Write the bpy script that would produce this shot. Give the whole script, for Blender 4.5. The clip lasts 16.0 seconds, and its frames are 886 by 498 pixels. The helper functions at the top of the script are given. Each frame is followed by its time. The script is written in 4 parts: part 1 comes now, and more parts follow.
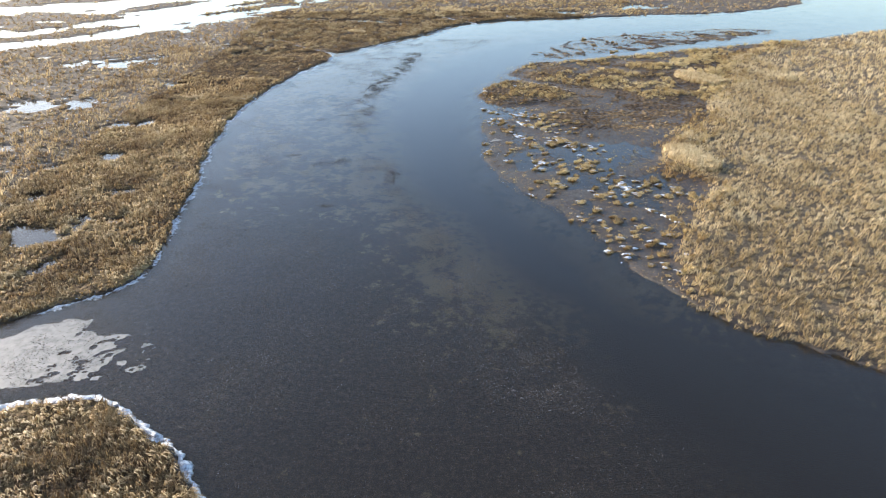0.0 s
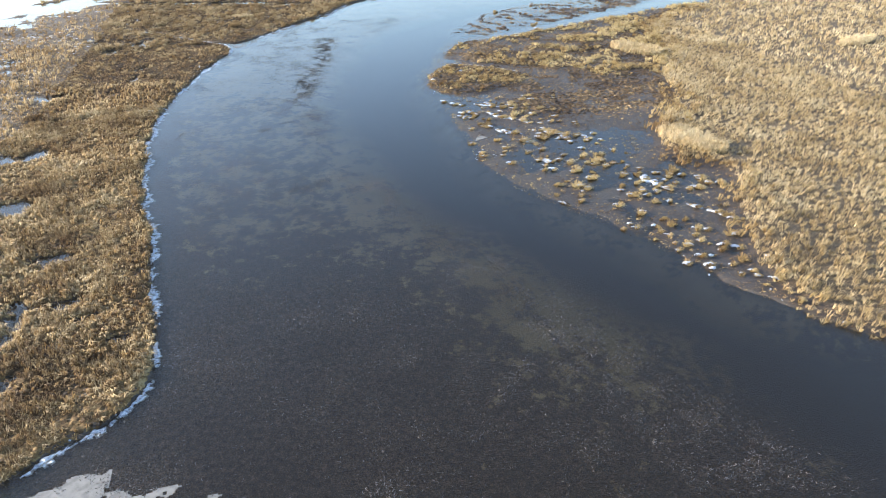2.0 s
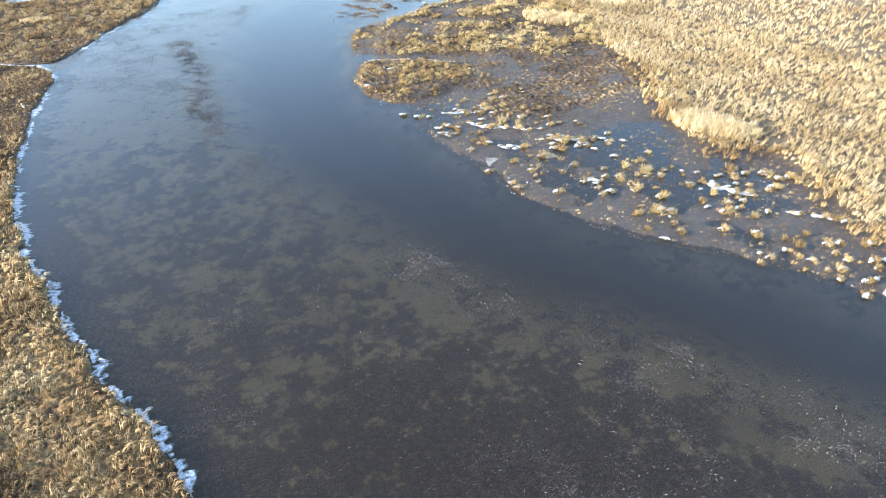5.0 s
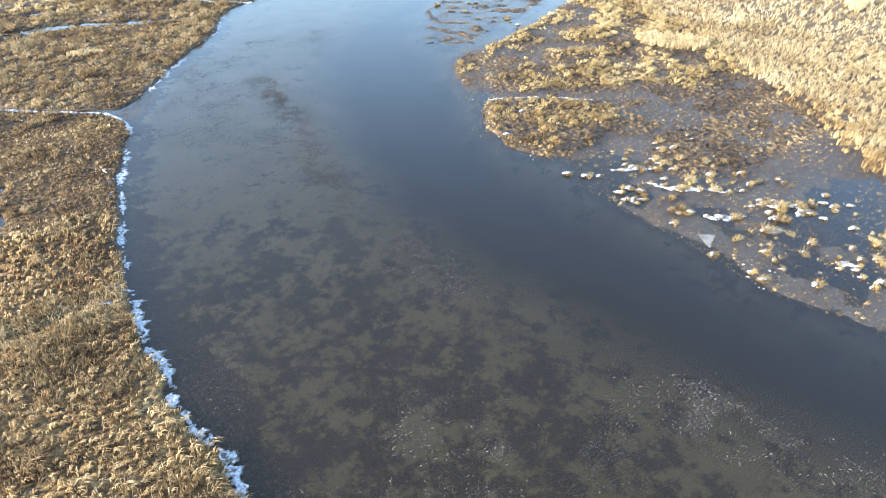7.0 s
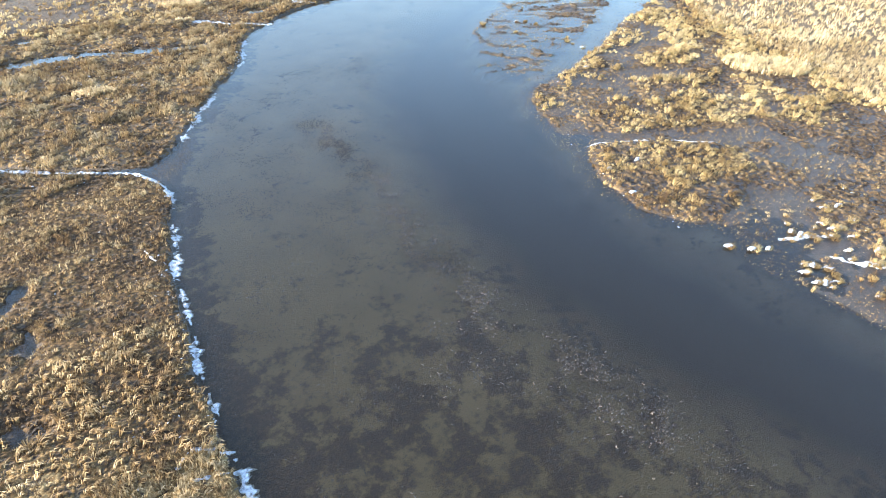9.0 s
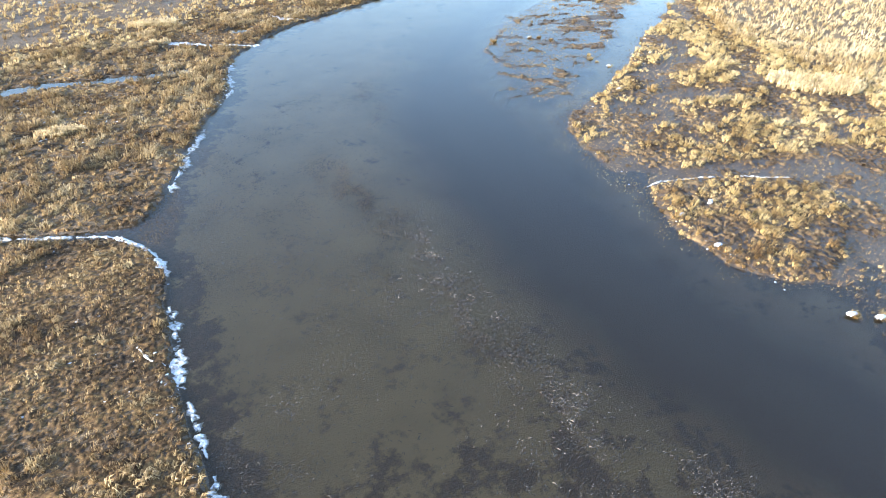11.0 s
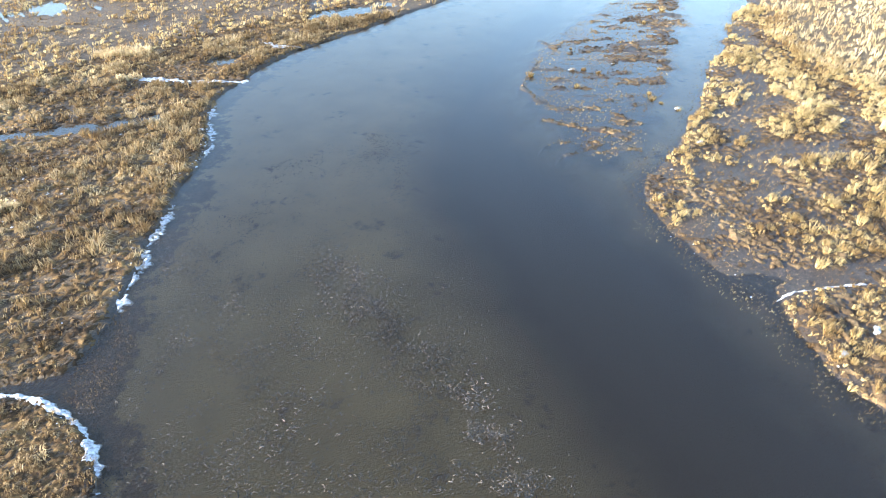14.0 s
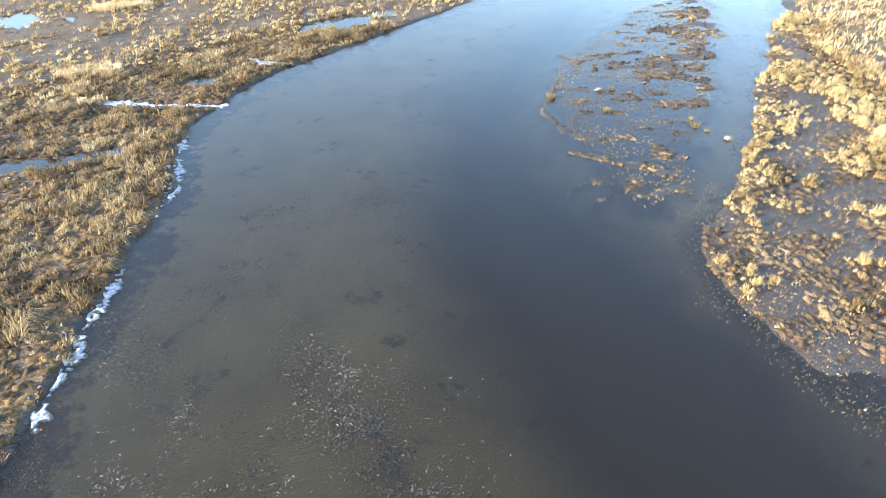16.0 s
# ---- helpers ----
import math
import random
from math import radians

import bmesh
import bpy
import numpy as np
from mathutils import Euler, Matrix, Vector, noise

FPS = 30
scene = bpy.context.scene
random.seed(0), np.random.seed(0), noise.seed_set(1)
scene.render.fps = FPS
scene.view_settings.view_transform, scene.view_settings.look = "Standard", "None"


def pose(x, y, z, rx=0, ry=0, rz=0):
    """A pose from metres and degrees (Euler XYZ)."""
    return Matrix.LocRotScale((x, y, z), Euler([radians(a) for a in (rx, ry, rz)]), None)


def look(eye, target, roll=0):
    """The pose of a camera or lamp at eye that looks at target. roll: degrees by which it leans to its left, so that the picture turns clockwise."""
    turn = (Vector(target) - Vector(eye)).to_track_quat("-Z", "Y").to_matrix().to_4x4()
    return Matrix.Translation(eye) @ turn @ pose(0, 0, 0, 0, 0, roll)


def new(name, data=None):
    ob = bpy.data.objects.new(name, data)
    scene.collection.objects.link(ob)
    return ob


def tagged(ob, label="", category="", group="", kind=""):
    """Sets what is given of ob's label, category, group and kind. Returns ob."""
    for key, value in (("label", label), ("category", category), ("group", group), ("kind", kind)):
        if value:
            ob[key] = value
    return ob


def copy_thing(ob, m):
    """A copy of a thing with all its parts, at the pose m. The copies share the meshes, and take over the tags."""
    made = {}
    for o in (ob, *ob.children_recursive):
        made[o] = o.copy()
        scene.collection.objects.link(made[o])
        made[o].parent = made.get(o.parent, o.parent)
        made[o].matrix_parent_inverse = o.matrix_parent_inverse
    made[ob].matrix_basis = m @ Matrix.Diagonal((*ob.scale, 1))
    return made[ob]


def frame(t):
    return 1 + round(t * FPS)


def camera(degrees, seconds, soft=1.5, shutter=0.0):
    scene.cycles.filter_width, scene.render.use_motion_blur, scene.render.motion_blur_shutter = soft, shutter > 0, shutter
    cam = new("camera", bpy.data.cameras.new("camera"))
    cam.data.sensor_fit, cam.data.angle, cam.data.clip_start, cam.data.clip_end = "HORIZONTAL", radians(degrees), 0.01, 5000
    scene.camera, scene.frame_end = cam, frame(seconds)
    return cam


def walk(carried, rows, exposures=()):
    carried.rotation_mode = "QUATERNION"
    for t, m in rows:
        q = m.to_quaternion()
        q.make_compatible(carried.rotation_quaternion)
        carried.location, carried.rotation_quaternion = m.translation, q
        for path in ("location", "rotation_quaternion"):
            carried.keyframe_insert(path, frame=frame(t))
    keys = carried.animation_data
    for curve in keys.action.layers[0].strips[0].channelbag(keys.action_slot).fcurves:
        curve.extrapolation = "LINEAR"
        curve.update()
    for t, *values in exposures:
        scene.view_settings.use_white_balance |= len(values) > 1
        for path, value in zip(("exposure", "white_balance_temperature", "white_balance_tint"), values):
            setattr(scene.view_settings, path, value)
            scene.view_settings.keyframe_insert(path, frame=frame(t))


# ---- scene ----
# ---------------------------------------------------------------- camera
cam = camera(69.2, 16.0, soft=0.9)
# seconds, place and aim in metres, roll in degrees
PATH = [
    (0, (0.022, 0.078, 29.913), (0.02, 1.833, 28.953), -0.3),
    (0.5, (-4.352, 3.101, 29.996), (-4.305, 4.854, 29.035), -0.3),
    (1, (-8.687, 6.369, 30.01), (-8.532, 8.113, 29.044), -0.4),
    (1.5, (-12.655, 9.976, 30.028), (-12.36, 11.682, 29.027), -0.4),
    (2, (-16.155, 14.108, 29.985), (-15.729, 15.763, 28.945), -0.4),
    (2.5, (-19.419, 18.498, 29.953), (-18.869, 20.091, 28.877), -0.3),
    (3, (-22.254, 23.183, 29.91), (-21.593, 24.708, 28.798), -0.3),
    (3.2, (-23.232, 25.048, 29.917), (-22.529, 26.55, 28.797), -0.3),
    (5.3, (-30.839, 45.364, 29.397), (-29.88, 46.696, 28.255), -0.4),
    (5.5, (-31.442, 47.561, 29.404), (-30.482, 48.893, 28.261), -0.5),
    (6, (-32.778, 53.194, 29.514), (-31.818, 54.523, 28.369), -0.7),
    (6.5, (-34.238, 58.86, 29.517), (-33.268, 60.184, 28.374), -0.7),
    (7, (-35.51, 64.611, 29.507), (-34.534, 65.928, 28.361), -0.8),
    (7.5, (-36.353, 70.244, 29.408), (-35.367, 71.552, 28.26), -0.9),
    (8, (-36.935, 75.385, 29.242), (-35.929, 76.679, 28.096), -0.8),
    (8.5, (-37.185, 79.798, 29.088), (-36.159, 81.077, 27.943), -0.8),
    (9, (-37.106, 83.659, 29.043), (-36.061, 84.923, 27.897), -0.8),
    (9.2, (-36.974, 85.011, 29.007), (-35.923, 86.269, 27.862), -0.8),
    (11.3, (-34.183, 97.369, 27.519), (-33.057, 98.576, 26.39), -0.9),
    (11.5, (-33.704, 98.412, 27.462), (-32.575, 99.617, 26.333), -0.9),
    (12, (-32.192, 100.918, 27.382), (-31.064, 102.125, 26.255), -1.0),
    (12.5, (-30.523, 103.534, 27.25), (-29.394, 104.745, 26.127), -1.0),
    (13, (-28.677, 106.242, 27.104), (-27.548, 107.453, 25.981), -1.1),
    (13.5, (-26.877, 108.749, 26.602), (-25.749, 109.962, 25.482), -1.1),
    (14, (-25.147, 111.108, 26.06), (-24.02, 112.322, 24.938), -1.1),
    (14.5, (-23.365, 113.252, 25.564), (-22.24, 114.468, 24.444), -1.3),
    (15, (-21.676, 115.301, 25.142), (-20.551, 116.519, 24.025), -1.4),
    (15.5, (-19.94, 117.353, 24.73), (-18.814, 118.573, 23.615), -1.4),
    (16, (-18.12, 119.354, 24.391), (-16.997, 120.578, 23.276), -1.5),
]

EXPOSURES = [(0.0, 1.95, 6500, 13), (1.5, 2.02, 6500, 13), (2.5, 2.44, 6400, 11), (5.3, 2.72, 6350, 10), (9.0, 2.80, 6350, 10), (16.0, 2.8, 6350, 10)]
walk(cam, [(t, look(eye, target, roll)) for t, eye, target, roll in PATH], EXPOSURES)

# ---------------------------------------------------------------- light
SUN_AZ, SUN_EL = -64.0, 14.0  # degrees to the right of +y; above the horizon
world = bpy.data.worlds.new("sky")
scene.world = world
world.use_nodes = True
nt = world.node_tree
sky = nt.nodes.new("ShaderNodeTexSky")
sky.sky_type, sky.sun_disc = "NISHITA", False
sky.sun_elevation, sky.sun_rotation = radians(SUN_EL), radians(SUN_AZ)
sky.air_density, sky.dust_density, sky.ozone_density = 1.0, 1.5, 2.0
nt.links.new(sky.outputs[0], nt.nodes["Background"].inputs[0])
nt.nodes["Background"].inputs[1].default_value = 0.15
sun_data = bpy.data.lights.new("sun", "SUN")
sun_data.energy, sun_data.angle, sun_data.color = 3.9, radians(0.6), (1.0, 0.92, 0.78)
sun = new("sun", sun_data)
sun_way = Vector((math.sin(radians(SUN_AZ)) * math.cos(radians(SUN_EL)), math.cos(radians(SUN_AZ)) * math.cos(radians(SUN_EL)), math.sin(radians(SUN_EL))))
sun.matrix_world = look(Vector((-60, 60, 60)), Vector((-60, 60, 60)) - sun_way)


# ---------------------------------------------------------------- materials
def material(name):
    m = bpy.data.materials.new(name)
    m.use_nodes = True
    t = m.node_tree
    return m, t, t.nodes["Principled BSDF"], t.nodes["Material Output"]


def node(t, kind, values=(), links=(), **props):
    n = t.nodes.new(kind)
    for k, v in props.items():
        setattr(n, k, v)
    for k, v in dict(values).items():
        n.inputs[k].default_value = v
    for k, v in dict(links).items():
        t.links.new(v, n.inputs[k])
    return n


def ramp(t, fac, stops):
    n = t.nodes.new("ShaderNodeValToRGB")
    el = n.color_ramp.elements
    while len(el) < len(stops):
        el.new(0.5)
    for e, (p, c) in zip(el, stops):
        e.position, e.color = p, (*c, 1)
    t.links.new(fac, n.inputs[0])
    return n.outputs[0]


def coords(t, scale=(1, 1, 1), turn=0.0):
    g = node(t, "ShaderNodeNewGeometry")
    return node(t, "ShaderNodeMapping", {"Scale": scale, "Rotation": (0, 0, radians(turn))}, {"Vector": g.outputs["Position"]}).outputs[0]


def noise_tex(t, vec, scale, detail=5.0, rough=0.55):
    return node(t, "ShaderNodeTexNoise", {"Scale": scale, "Detail": detail, "Roughness": rough}, {"Vector": vec}).outputs["Fac"]


def mixc(t, fac, a, b):
    n = node(t, "ShaderNodeMix", data_type="RGBA")
    for k, v in ((0, fac), (6, a), (7, b)):
        if isinstance(v, bpy.types.NodeSocket):
            t.links.new(v, n.inputs[k])
        else:
            n.inputs[k].default_value = (*v, 1) if isinstance(v, tuple) else v
    return n.outputs[2]


def maths(t, op, a, b=0.0):
    n = node(t, "ShaderNodeMath", operation=op)
    for k, v in ((0, a), (1, b)):
        if isinstance(v, bpy.types.NodeSocket):
            t.links.new(v, n.inputs[k])
        else:
            n.inputs[k].default_value = v
    return n.outputs[0]


def attr(t, name):
    return node(t, "ShaderNodeAttribute", attribute_name=name).outputs["Fac"]


def bump(t, bsdf, height, strength, distance):
    b = node(t, "ShaderNodeBump", {"Strength": strength, "Distance": distance}, {"Height": height})
    t.links.new(b.outputs[0], bsdf.inputs["Normal"])


def ground_material():
    m, t, p, _ = material("marsh_ground")
    v = coords(t)
    big, fine, grain = noise_tex(t, v, 0.22), noise_tex(t, v, 2.2, 8.0, 0.65), noise_tex(t, v, 11.0, 4.0)
    # dead sedge litter on the banks
    warp = node(t, "ShaderNodeVectorMath", {"Scale": 0.35}, {0: node(t, "ShaderNodeTexNoise", {"Scale": 1.1, "Detail": 2.0}, {"Vector": v}).outputs["Color"]}, operation="SCALE").outputs[0]
    bent = node(t, "ShaderNodeVectorMath", (), {0: v, 1: warp}, operation="ADD").outputs[0]
    stems = []
    for turn in (38, -24):
        line = node(t, "ShaderNodeMapping", {"Scale": (4.5, 13.0, 4.0), "Rotation": (0, 0, radians(turn))}, {"Vector": bent}).outputs[0]
        stems.append(noise_tex(t, line, 1.0, 4.0, 0.6))
    strand = maths(t, "ADD", maths(t, "MULTIPLY", maths(t, "MAXIMUM", stems[0], stems[1]), 0.75), maths(t, "MULTIPLY", fine, 0.22))
    litter = ramp(t, strand, [(0.44, (0.018, 0.012, 0.007)), (0.52, (0.070, 0.044, 0.021)), (0.58, (0.150, 0.096, 0.046)), (0.67, (0.28, 0.195, 0.10))])
    pale = ramp(t, strand, [(0.44, (0.05, 0.032, 0.016)), (0.53, (0.15, 0.10, 0.046)), (0.60, (0.26, 0.185, 0.09)), (0.70, (0.42, 0.32, 0.175))])
    litter = mixc(t, attr(t, "straw"), litter, pale)
    peat = ramp(t, strand, [(0.44, (0.013, 0.009, 0.007)), (0.55, (0.04, 0.028, 0.02)), (0.62, (0.09, 0.062, 0.042)), (0.72, (0.20, 0.145, 0.09))])
    # river bed: tan silt, dark patches of pondweed
    silt = ramp(t, big, [(0.35, (0.27, 0.200, 0.112)), (0.65, (0.36, 0.268, 0.150))])
    weedy = maths(t, "ADD", maths(t, "MULTIPLY", noise_tex(t, v, 0.34, 6.0, 0.62), 0.5), maths(t, "MULTIPLY", noise_tex(t, v, 1.3, 7.0, 0.70), 0.5))
    cut = maths(t, "ADD", weedy, maths(t, "MULTIPLY", maths(t, "SUBTRACT", attr(t, "weed"), 0.5), 0.5))
    patch = ramp(t, cut, [(0.47, (0, 0, 0)), (0.545, (1, 1, 1))])
    tangle = maths(t, "ADD", maths(t, "MULTIPLY", grain, 0.5), maths(t, "MULTIPLY", noise_tex(t, v, 2.6, 7.0, 0.7), 0.5))
    weed = ramp(t, tangle, [(0.36, (0.018, 0.013, 0.012)), (0.50, (0.06, 0.042, 0.032)), (0.64, (0.17, 0.120, 0.092))])
    bed = mixc(t, patch, silt, weed)
    # near black in the channel: light lost in deep water, put into the bed's colour
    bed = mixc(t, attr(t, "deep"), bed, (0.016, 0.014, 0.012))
    land = mixc(t, attr(t, "wet"), litter, peat)
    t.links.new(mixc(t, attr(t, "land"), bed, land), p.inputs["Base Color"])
    rough = maths(t, "SUBTRACT", 0.9, maths(t, "MULTIPLY", attr(t, "wet"), 0.38))
    t.links.new(rough, p.inputs["Roughness"])
    bump(t, p, strand, 1.0, 0.16)
    return m


def water_material():
    m, t, p, out = material("river_water")
    v = coords(t, (1, 1.0, 1))
    ripple = noise_tex(t, coords(t, (1.0, 0.4, 1), 35), 4.5, 3.0)
    calm = ramp(t, noise_tex(t, v, 0.06, 3.0), [(0.46, (0.05, 0.05, 0.05)), (0.64, (0.55, 0.55, 0.55))])
    b = node(t, "ShaderNodeBump", {"Distance": 0.022}, {"Height": ripple, "Strength": calm})
    clear = node(t, "ShaderNodeBsdfTransparent", {"Color": (0.86, 0.77, 0.62, 1)})
    murk = node(t, "ShaderNodeBsdfDiffuse", {"Color": (0.14, 0.10, 0.055, 1)})
    body = node(t, "ShaderNodeMixShader", {0: 0.06}, {1: clear.outputs[0], 2: murk.outputs[0]})
    gloss = node(t, "ShaderNodeBsdfGlossy", {"Roughness": 0.04, "Color": (1, 1, 1, 1)}, {"Normal": b.outputs[0]})
    fres = node(t, "ShaderNodeFresnel", {"IOR": 1.333}, {"Normal": b.outputs[0]})
    mix = node(t, "ShaderNodeMixShader", (), {0: fres.outputs[0], 1: body.outputs[0], 2: gloss.outputs[0]})
    t.links.new(mix.outputs[0], out.inputs[0])
    t.nodes.remove(p)
    return m


def blade_material(name, stops, through_light=0.3):
    m, t, p, out = material(name)
    geo = node(t, "ShaderNodeNewGeometry")
    isle = geo.outputs["Random Per Island"]
    wide = noise_tex(t, coords(t), 0.16, 4.0)
    k = maths(t, "ADD", maths(t, "MULTIPLY", attr(t, "tint"), 0.45), maths(t, "MULTIPLY", isle, 0.30))
    k = maths(t, "ADD", k, maths(t, "MULTIPLY", maths(t, "SUBTRACT", wide, 0.38), 1.1))
    col = ramp(t, k, stops)
    t.links.new(col, p.inputs["Base Color"])
    p.inputs["Roughness"].default_value = 0.6
    p.inputs["Specular IOR Level"].default_value = 0.4
    tr = node(t, "ShaderNodeBsdfTranslucent", (), {"Color": col})
    mix = node(t, "ShaderNodeMixShader", {0: through_light}, {1: p.outputs[0], 2: tr.outputs[0]})
    t.links.new(mix.outputs[0], out.inputs[0])
    return m


def plain_material(name, stops, scale, rough=0.8, relief=0.05, spec=0.4):
    m, t, p, _ = material(name)
    v = coords(t)
    n = noise_tex(t, v, scale, 7.0, 0.6)
    t.links.new(ramp(t, n, stops), p.inputs["Base Color"])
    p.inputs["Roughness"].default_value = rough
    p.inputs["Specular IOR Level"].default_value = spec
    bump(t, p, noise_tex(t, v, scale * 2.5, 5.0), 0.6, relief)
    return m


def turf_material(name, stops):
    m, t, p, _ = material(name)
    v = coords(t)
    fine = noise_tex(t, coords(t, (1.0, 2.4, 1.0), 30), 9.0, 6.0, 0.7)
    k = maths(t, "ADD", maths(t, "MULTIPLY", fine, 0.85), maths(t, "MULTIPLY", attr(t, "tint"), 0.42))
    k = maths(t, "ADD", k, maths(t, "MULTIPLY", maths(t, "SUBTRACT", noise_tex(t, v, 0.16, 4.0), 0.72), 0.7))
    t.links.new(ramp(t, k, stops), p.inputs["Base Color"])
    p.inputs["Roughness"].default_value = 0.85
    p.inputs["Specular IOR Level"].default_value = 0.2
    bump(t, p, fine, 0.6, 0.05)
    return m


GROUND = ground_material()
WATER = water_material()
SEDGE = blade_material("dry_sedge", [(0.10, (0.040, 0.024, 0.012)), (0.34, (0.15, 0.088, 0.036)), (0.58, (0.29, 0.195, 0.088)), (0.80, (0.46, 0.35, 0.19)), (1.0, (0.58, 0.47, 0.29))], 0.4)
REED = blade_material("pale_reed", [(0.1, (0.22, 0.150, 0.068)), (0.35, (0.42, 0.305, 0.150)), (0.6, (0.56, 0.44, 0.25)), (0.9, (0.65, 0.545, 0.35))])
TUSSOCK = blade_material("tussock_sedge", [(0.1, (0.13, 0.07, 0.025)), (0.4, (0.33, 0.215, 0.085)), (0.62, (0.58, 0.44, 0.20)), (0.95, (0.70, 0.56, 0.31))])
TURF = turf_material("sedge_turf", [(0.22, (0.018, 0.011, 0.006)), (0.42, (0.070, 0.040, 0.016)), (0.60, (0.16, 0.10, 0.040)), (0.80, (0.30, 0.215, 0.105))])
PEAT_TURF = turf_material("peat_turf", [(0.25, (0.022, 0.015, 0.010)), (0.45, (0.075, 0.049, 0.027)), (0.62, (0.17, 0.115, 0.060)), (0.85, (0.34, 0.25, 0.14))])
ROOT = plain_material("tussock_root", [(0.3, (0.03, 0.02, 0.012)), (0.6, (0.09, 0.055, 0.028)), (0.8, (0.16, 0.10, 0.05))], 5.0)
ICE = plain_material("shore_ice", [(0.30, (0.10, 0.08, 0.06)), (0.42, (0.27, 0.28, 0.30)), (0.55, (0.46, 0.48, 0.50)), (0.75, (0.66, 0.67, 0.68))], 5.0, 0.5, 0.15, 0.5)
SNOW = plain_material("old_snow", [(0.28, (0.24, 0.23, 0.22)), (0.42, (0.38, 0.41, 0.45)), (0.65, (0.58, 0.61, 0.64))], 5.0, 0.8, 0.10, 0.3)
THIN_ICE = plain_material("thin_grey_ice", [(0.35, (0.105, 0.10, 0.092)), (0.5, (0.15, 0.145, 0.132)), (0.7, (0.19, 0.18, 0.165))], 1.6, 0.5, 0.01, 0.4)
DRIFT = blade_material("drifting_pondweed", [(0.12, (0.015, 0.012, 0.009)), (0.38, (0.04, 0.032, 0.024)), (0.62, (0.12, 0.098, 0.082)), (0.95, (0.27, 0.235, 0.20))], 0.15)


# ---------------------------------------------------------------- numbers in the plan
def hashed(i, j, seed):
    h = (i.astype(np.int64) * 374761393 + j.astype(np.int64) * 668265263 + seed * 974634533) & 0x7FFFFFFF
    h = ((h ^ (h >> 13)) * 1274126177) & 0x7FFFFFFF
    return ((h ^ (h >> 16)) & 0xFFFF) / 65535.0


def value_noise(x, y, seed):
    i, j = np.floor(x), np.floor(y)
    u, v = x - i, y - j
    u, v = u * u * (3 - 2 * u), v * v * (3 - 2 * v)
    a, b = hashed(i, j, seed), hashed(i + 1, j, seed)
    c, d = hashed(i, j + 1, seed), hashed(i + 1, j + 1, seed)
    return (a * (1 - u) + b * u) * (1 - v) + (c * (1 - u) + d * u) * v


def fbm(x, y, size, seed, octaves=4):
    total, amp, norm = 0, 1.0, 0
    for o in range(octaves):
        f = 2**o / size
        total = total + amp * value_noise(x * f + 13.7 * o, y * f - 7.1 * o, seed + o)
        norm, amp = norm + amp, amp * 0.5
    return total / norm


def step(a, b, x):
    k = np.clip((x - a) / (b - a), 0, 1)
    return k * k * (3 - 2 * k)


def rounded(points, times=2, closed=True):
    """Chaikin's corner cutting."""
    p = np.array(points, float)
    for _ in range(times):
        q = np.roll(p, -1, 0) if closed else p[1:]
        a = p if closed else p[:-1]
        n = np.empty((2 * len(a), 2))
        n[0::2], n[1::2] = 0.75 * a + 0.25 * q, 0.25 * a + 0.75 * q
        p = n if closed else np.concatenate([p[:1], n, p[-1:]])
    return p


def to_line(x, y, line, closed=False):
    best = np.full(np.shape(x), 1e9)
    pts = np.concatenate([line, line[:1]]) if closed else line
    for (ax, ay), (bx, by) in zip(pts[:-1], pts[1:]):
        dx, dy = bx - ax, by - ay
        k = np.clip(((x - ax) * dx + (y - ay) * dy) / (dx * dx + dy * dy + 1e-9), 0, 1)
        best = np.minimum(best, (x - ax - k * dx) ** 2 + (y - ay - k * dy) ** 2)
    return np.sqrt(best)


def inside(x, y, poly):
    """Metres inside a closed outline; negative outside."""
    hit = np.zeros(np.shape(x), bool)
    for (ax, ay), (bx, by) in zip(poly, np.roll(poly, -1, 0)):
        if ay != by:
            hit ^= ((ay > y) != (by > y)) & (x < (bx - ax) * (y - ay) / (by - ay) + ax)
    return np.where(hit, 1, -1) * to_line(x, y, poly, True)


LEFT_BANK = rounded([(-260, 20), (-75, 30), (-50, 36), (-35.3, 41.9), (-30, 46.4), (-27.7, 48.6), (-27.1, 52), (-27.4, 57.5), (-28.4, 62), (-28.9, 68.5), (-30, 74), (-31.2, 80), (-32, 87),
                     (-32.5, 96), (-32.5, 103), (-32, 108), (-31.2, 113), (-30.2, 117.5), (-28.8, 122.5), (-27.6, 127), (-26.1, 131.2), (-25.5, 134.2), (-23.9, 135.8), (-23.4, 139), (-24, 142),
                     (-24.1, 144.4), (-21, 145.2), (-17.5, 150.5), (-14, 155), (-8, 161.8), (-3.8, 166.5), (-1.3, 170.4), (1.2, 176.5), (4.1, 178.7), (9, 181.8), (13.5, 185), (20.5, 187.8), (30, 188.8),
                     (42, 191), (56, 193.8), (72, 195.5), (88, 199), (106, 208), (124, 227), (160, 290), (220, 420)], 2, False)
LEFT = np.concatenate([LEFT_BANK, [(220, 4500), (-4500, 4500), (-4500, 20)]])
ISLE = rounded([(-70, 18), (-44, 30.5), (-30, 33), (-26.4, 33.7), (-22.8, 33.7), (-20.1, 31.4), (-17.2, 29.7), (-15.9, 28.3), (-14.4, 26), (-12.4, 24.6), (-10, 16), (-9, 0), (-14, -25), (-80, -30)])
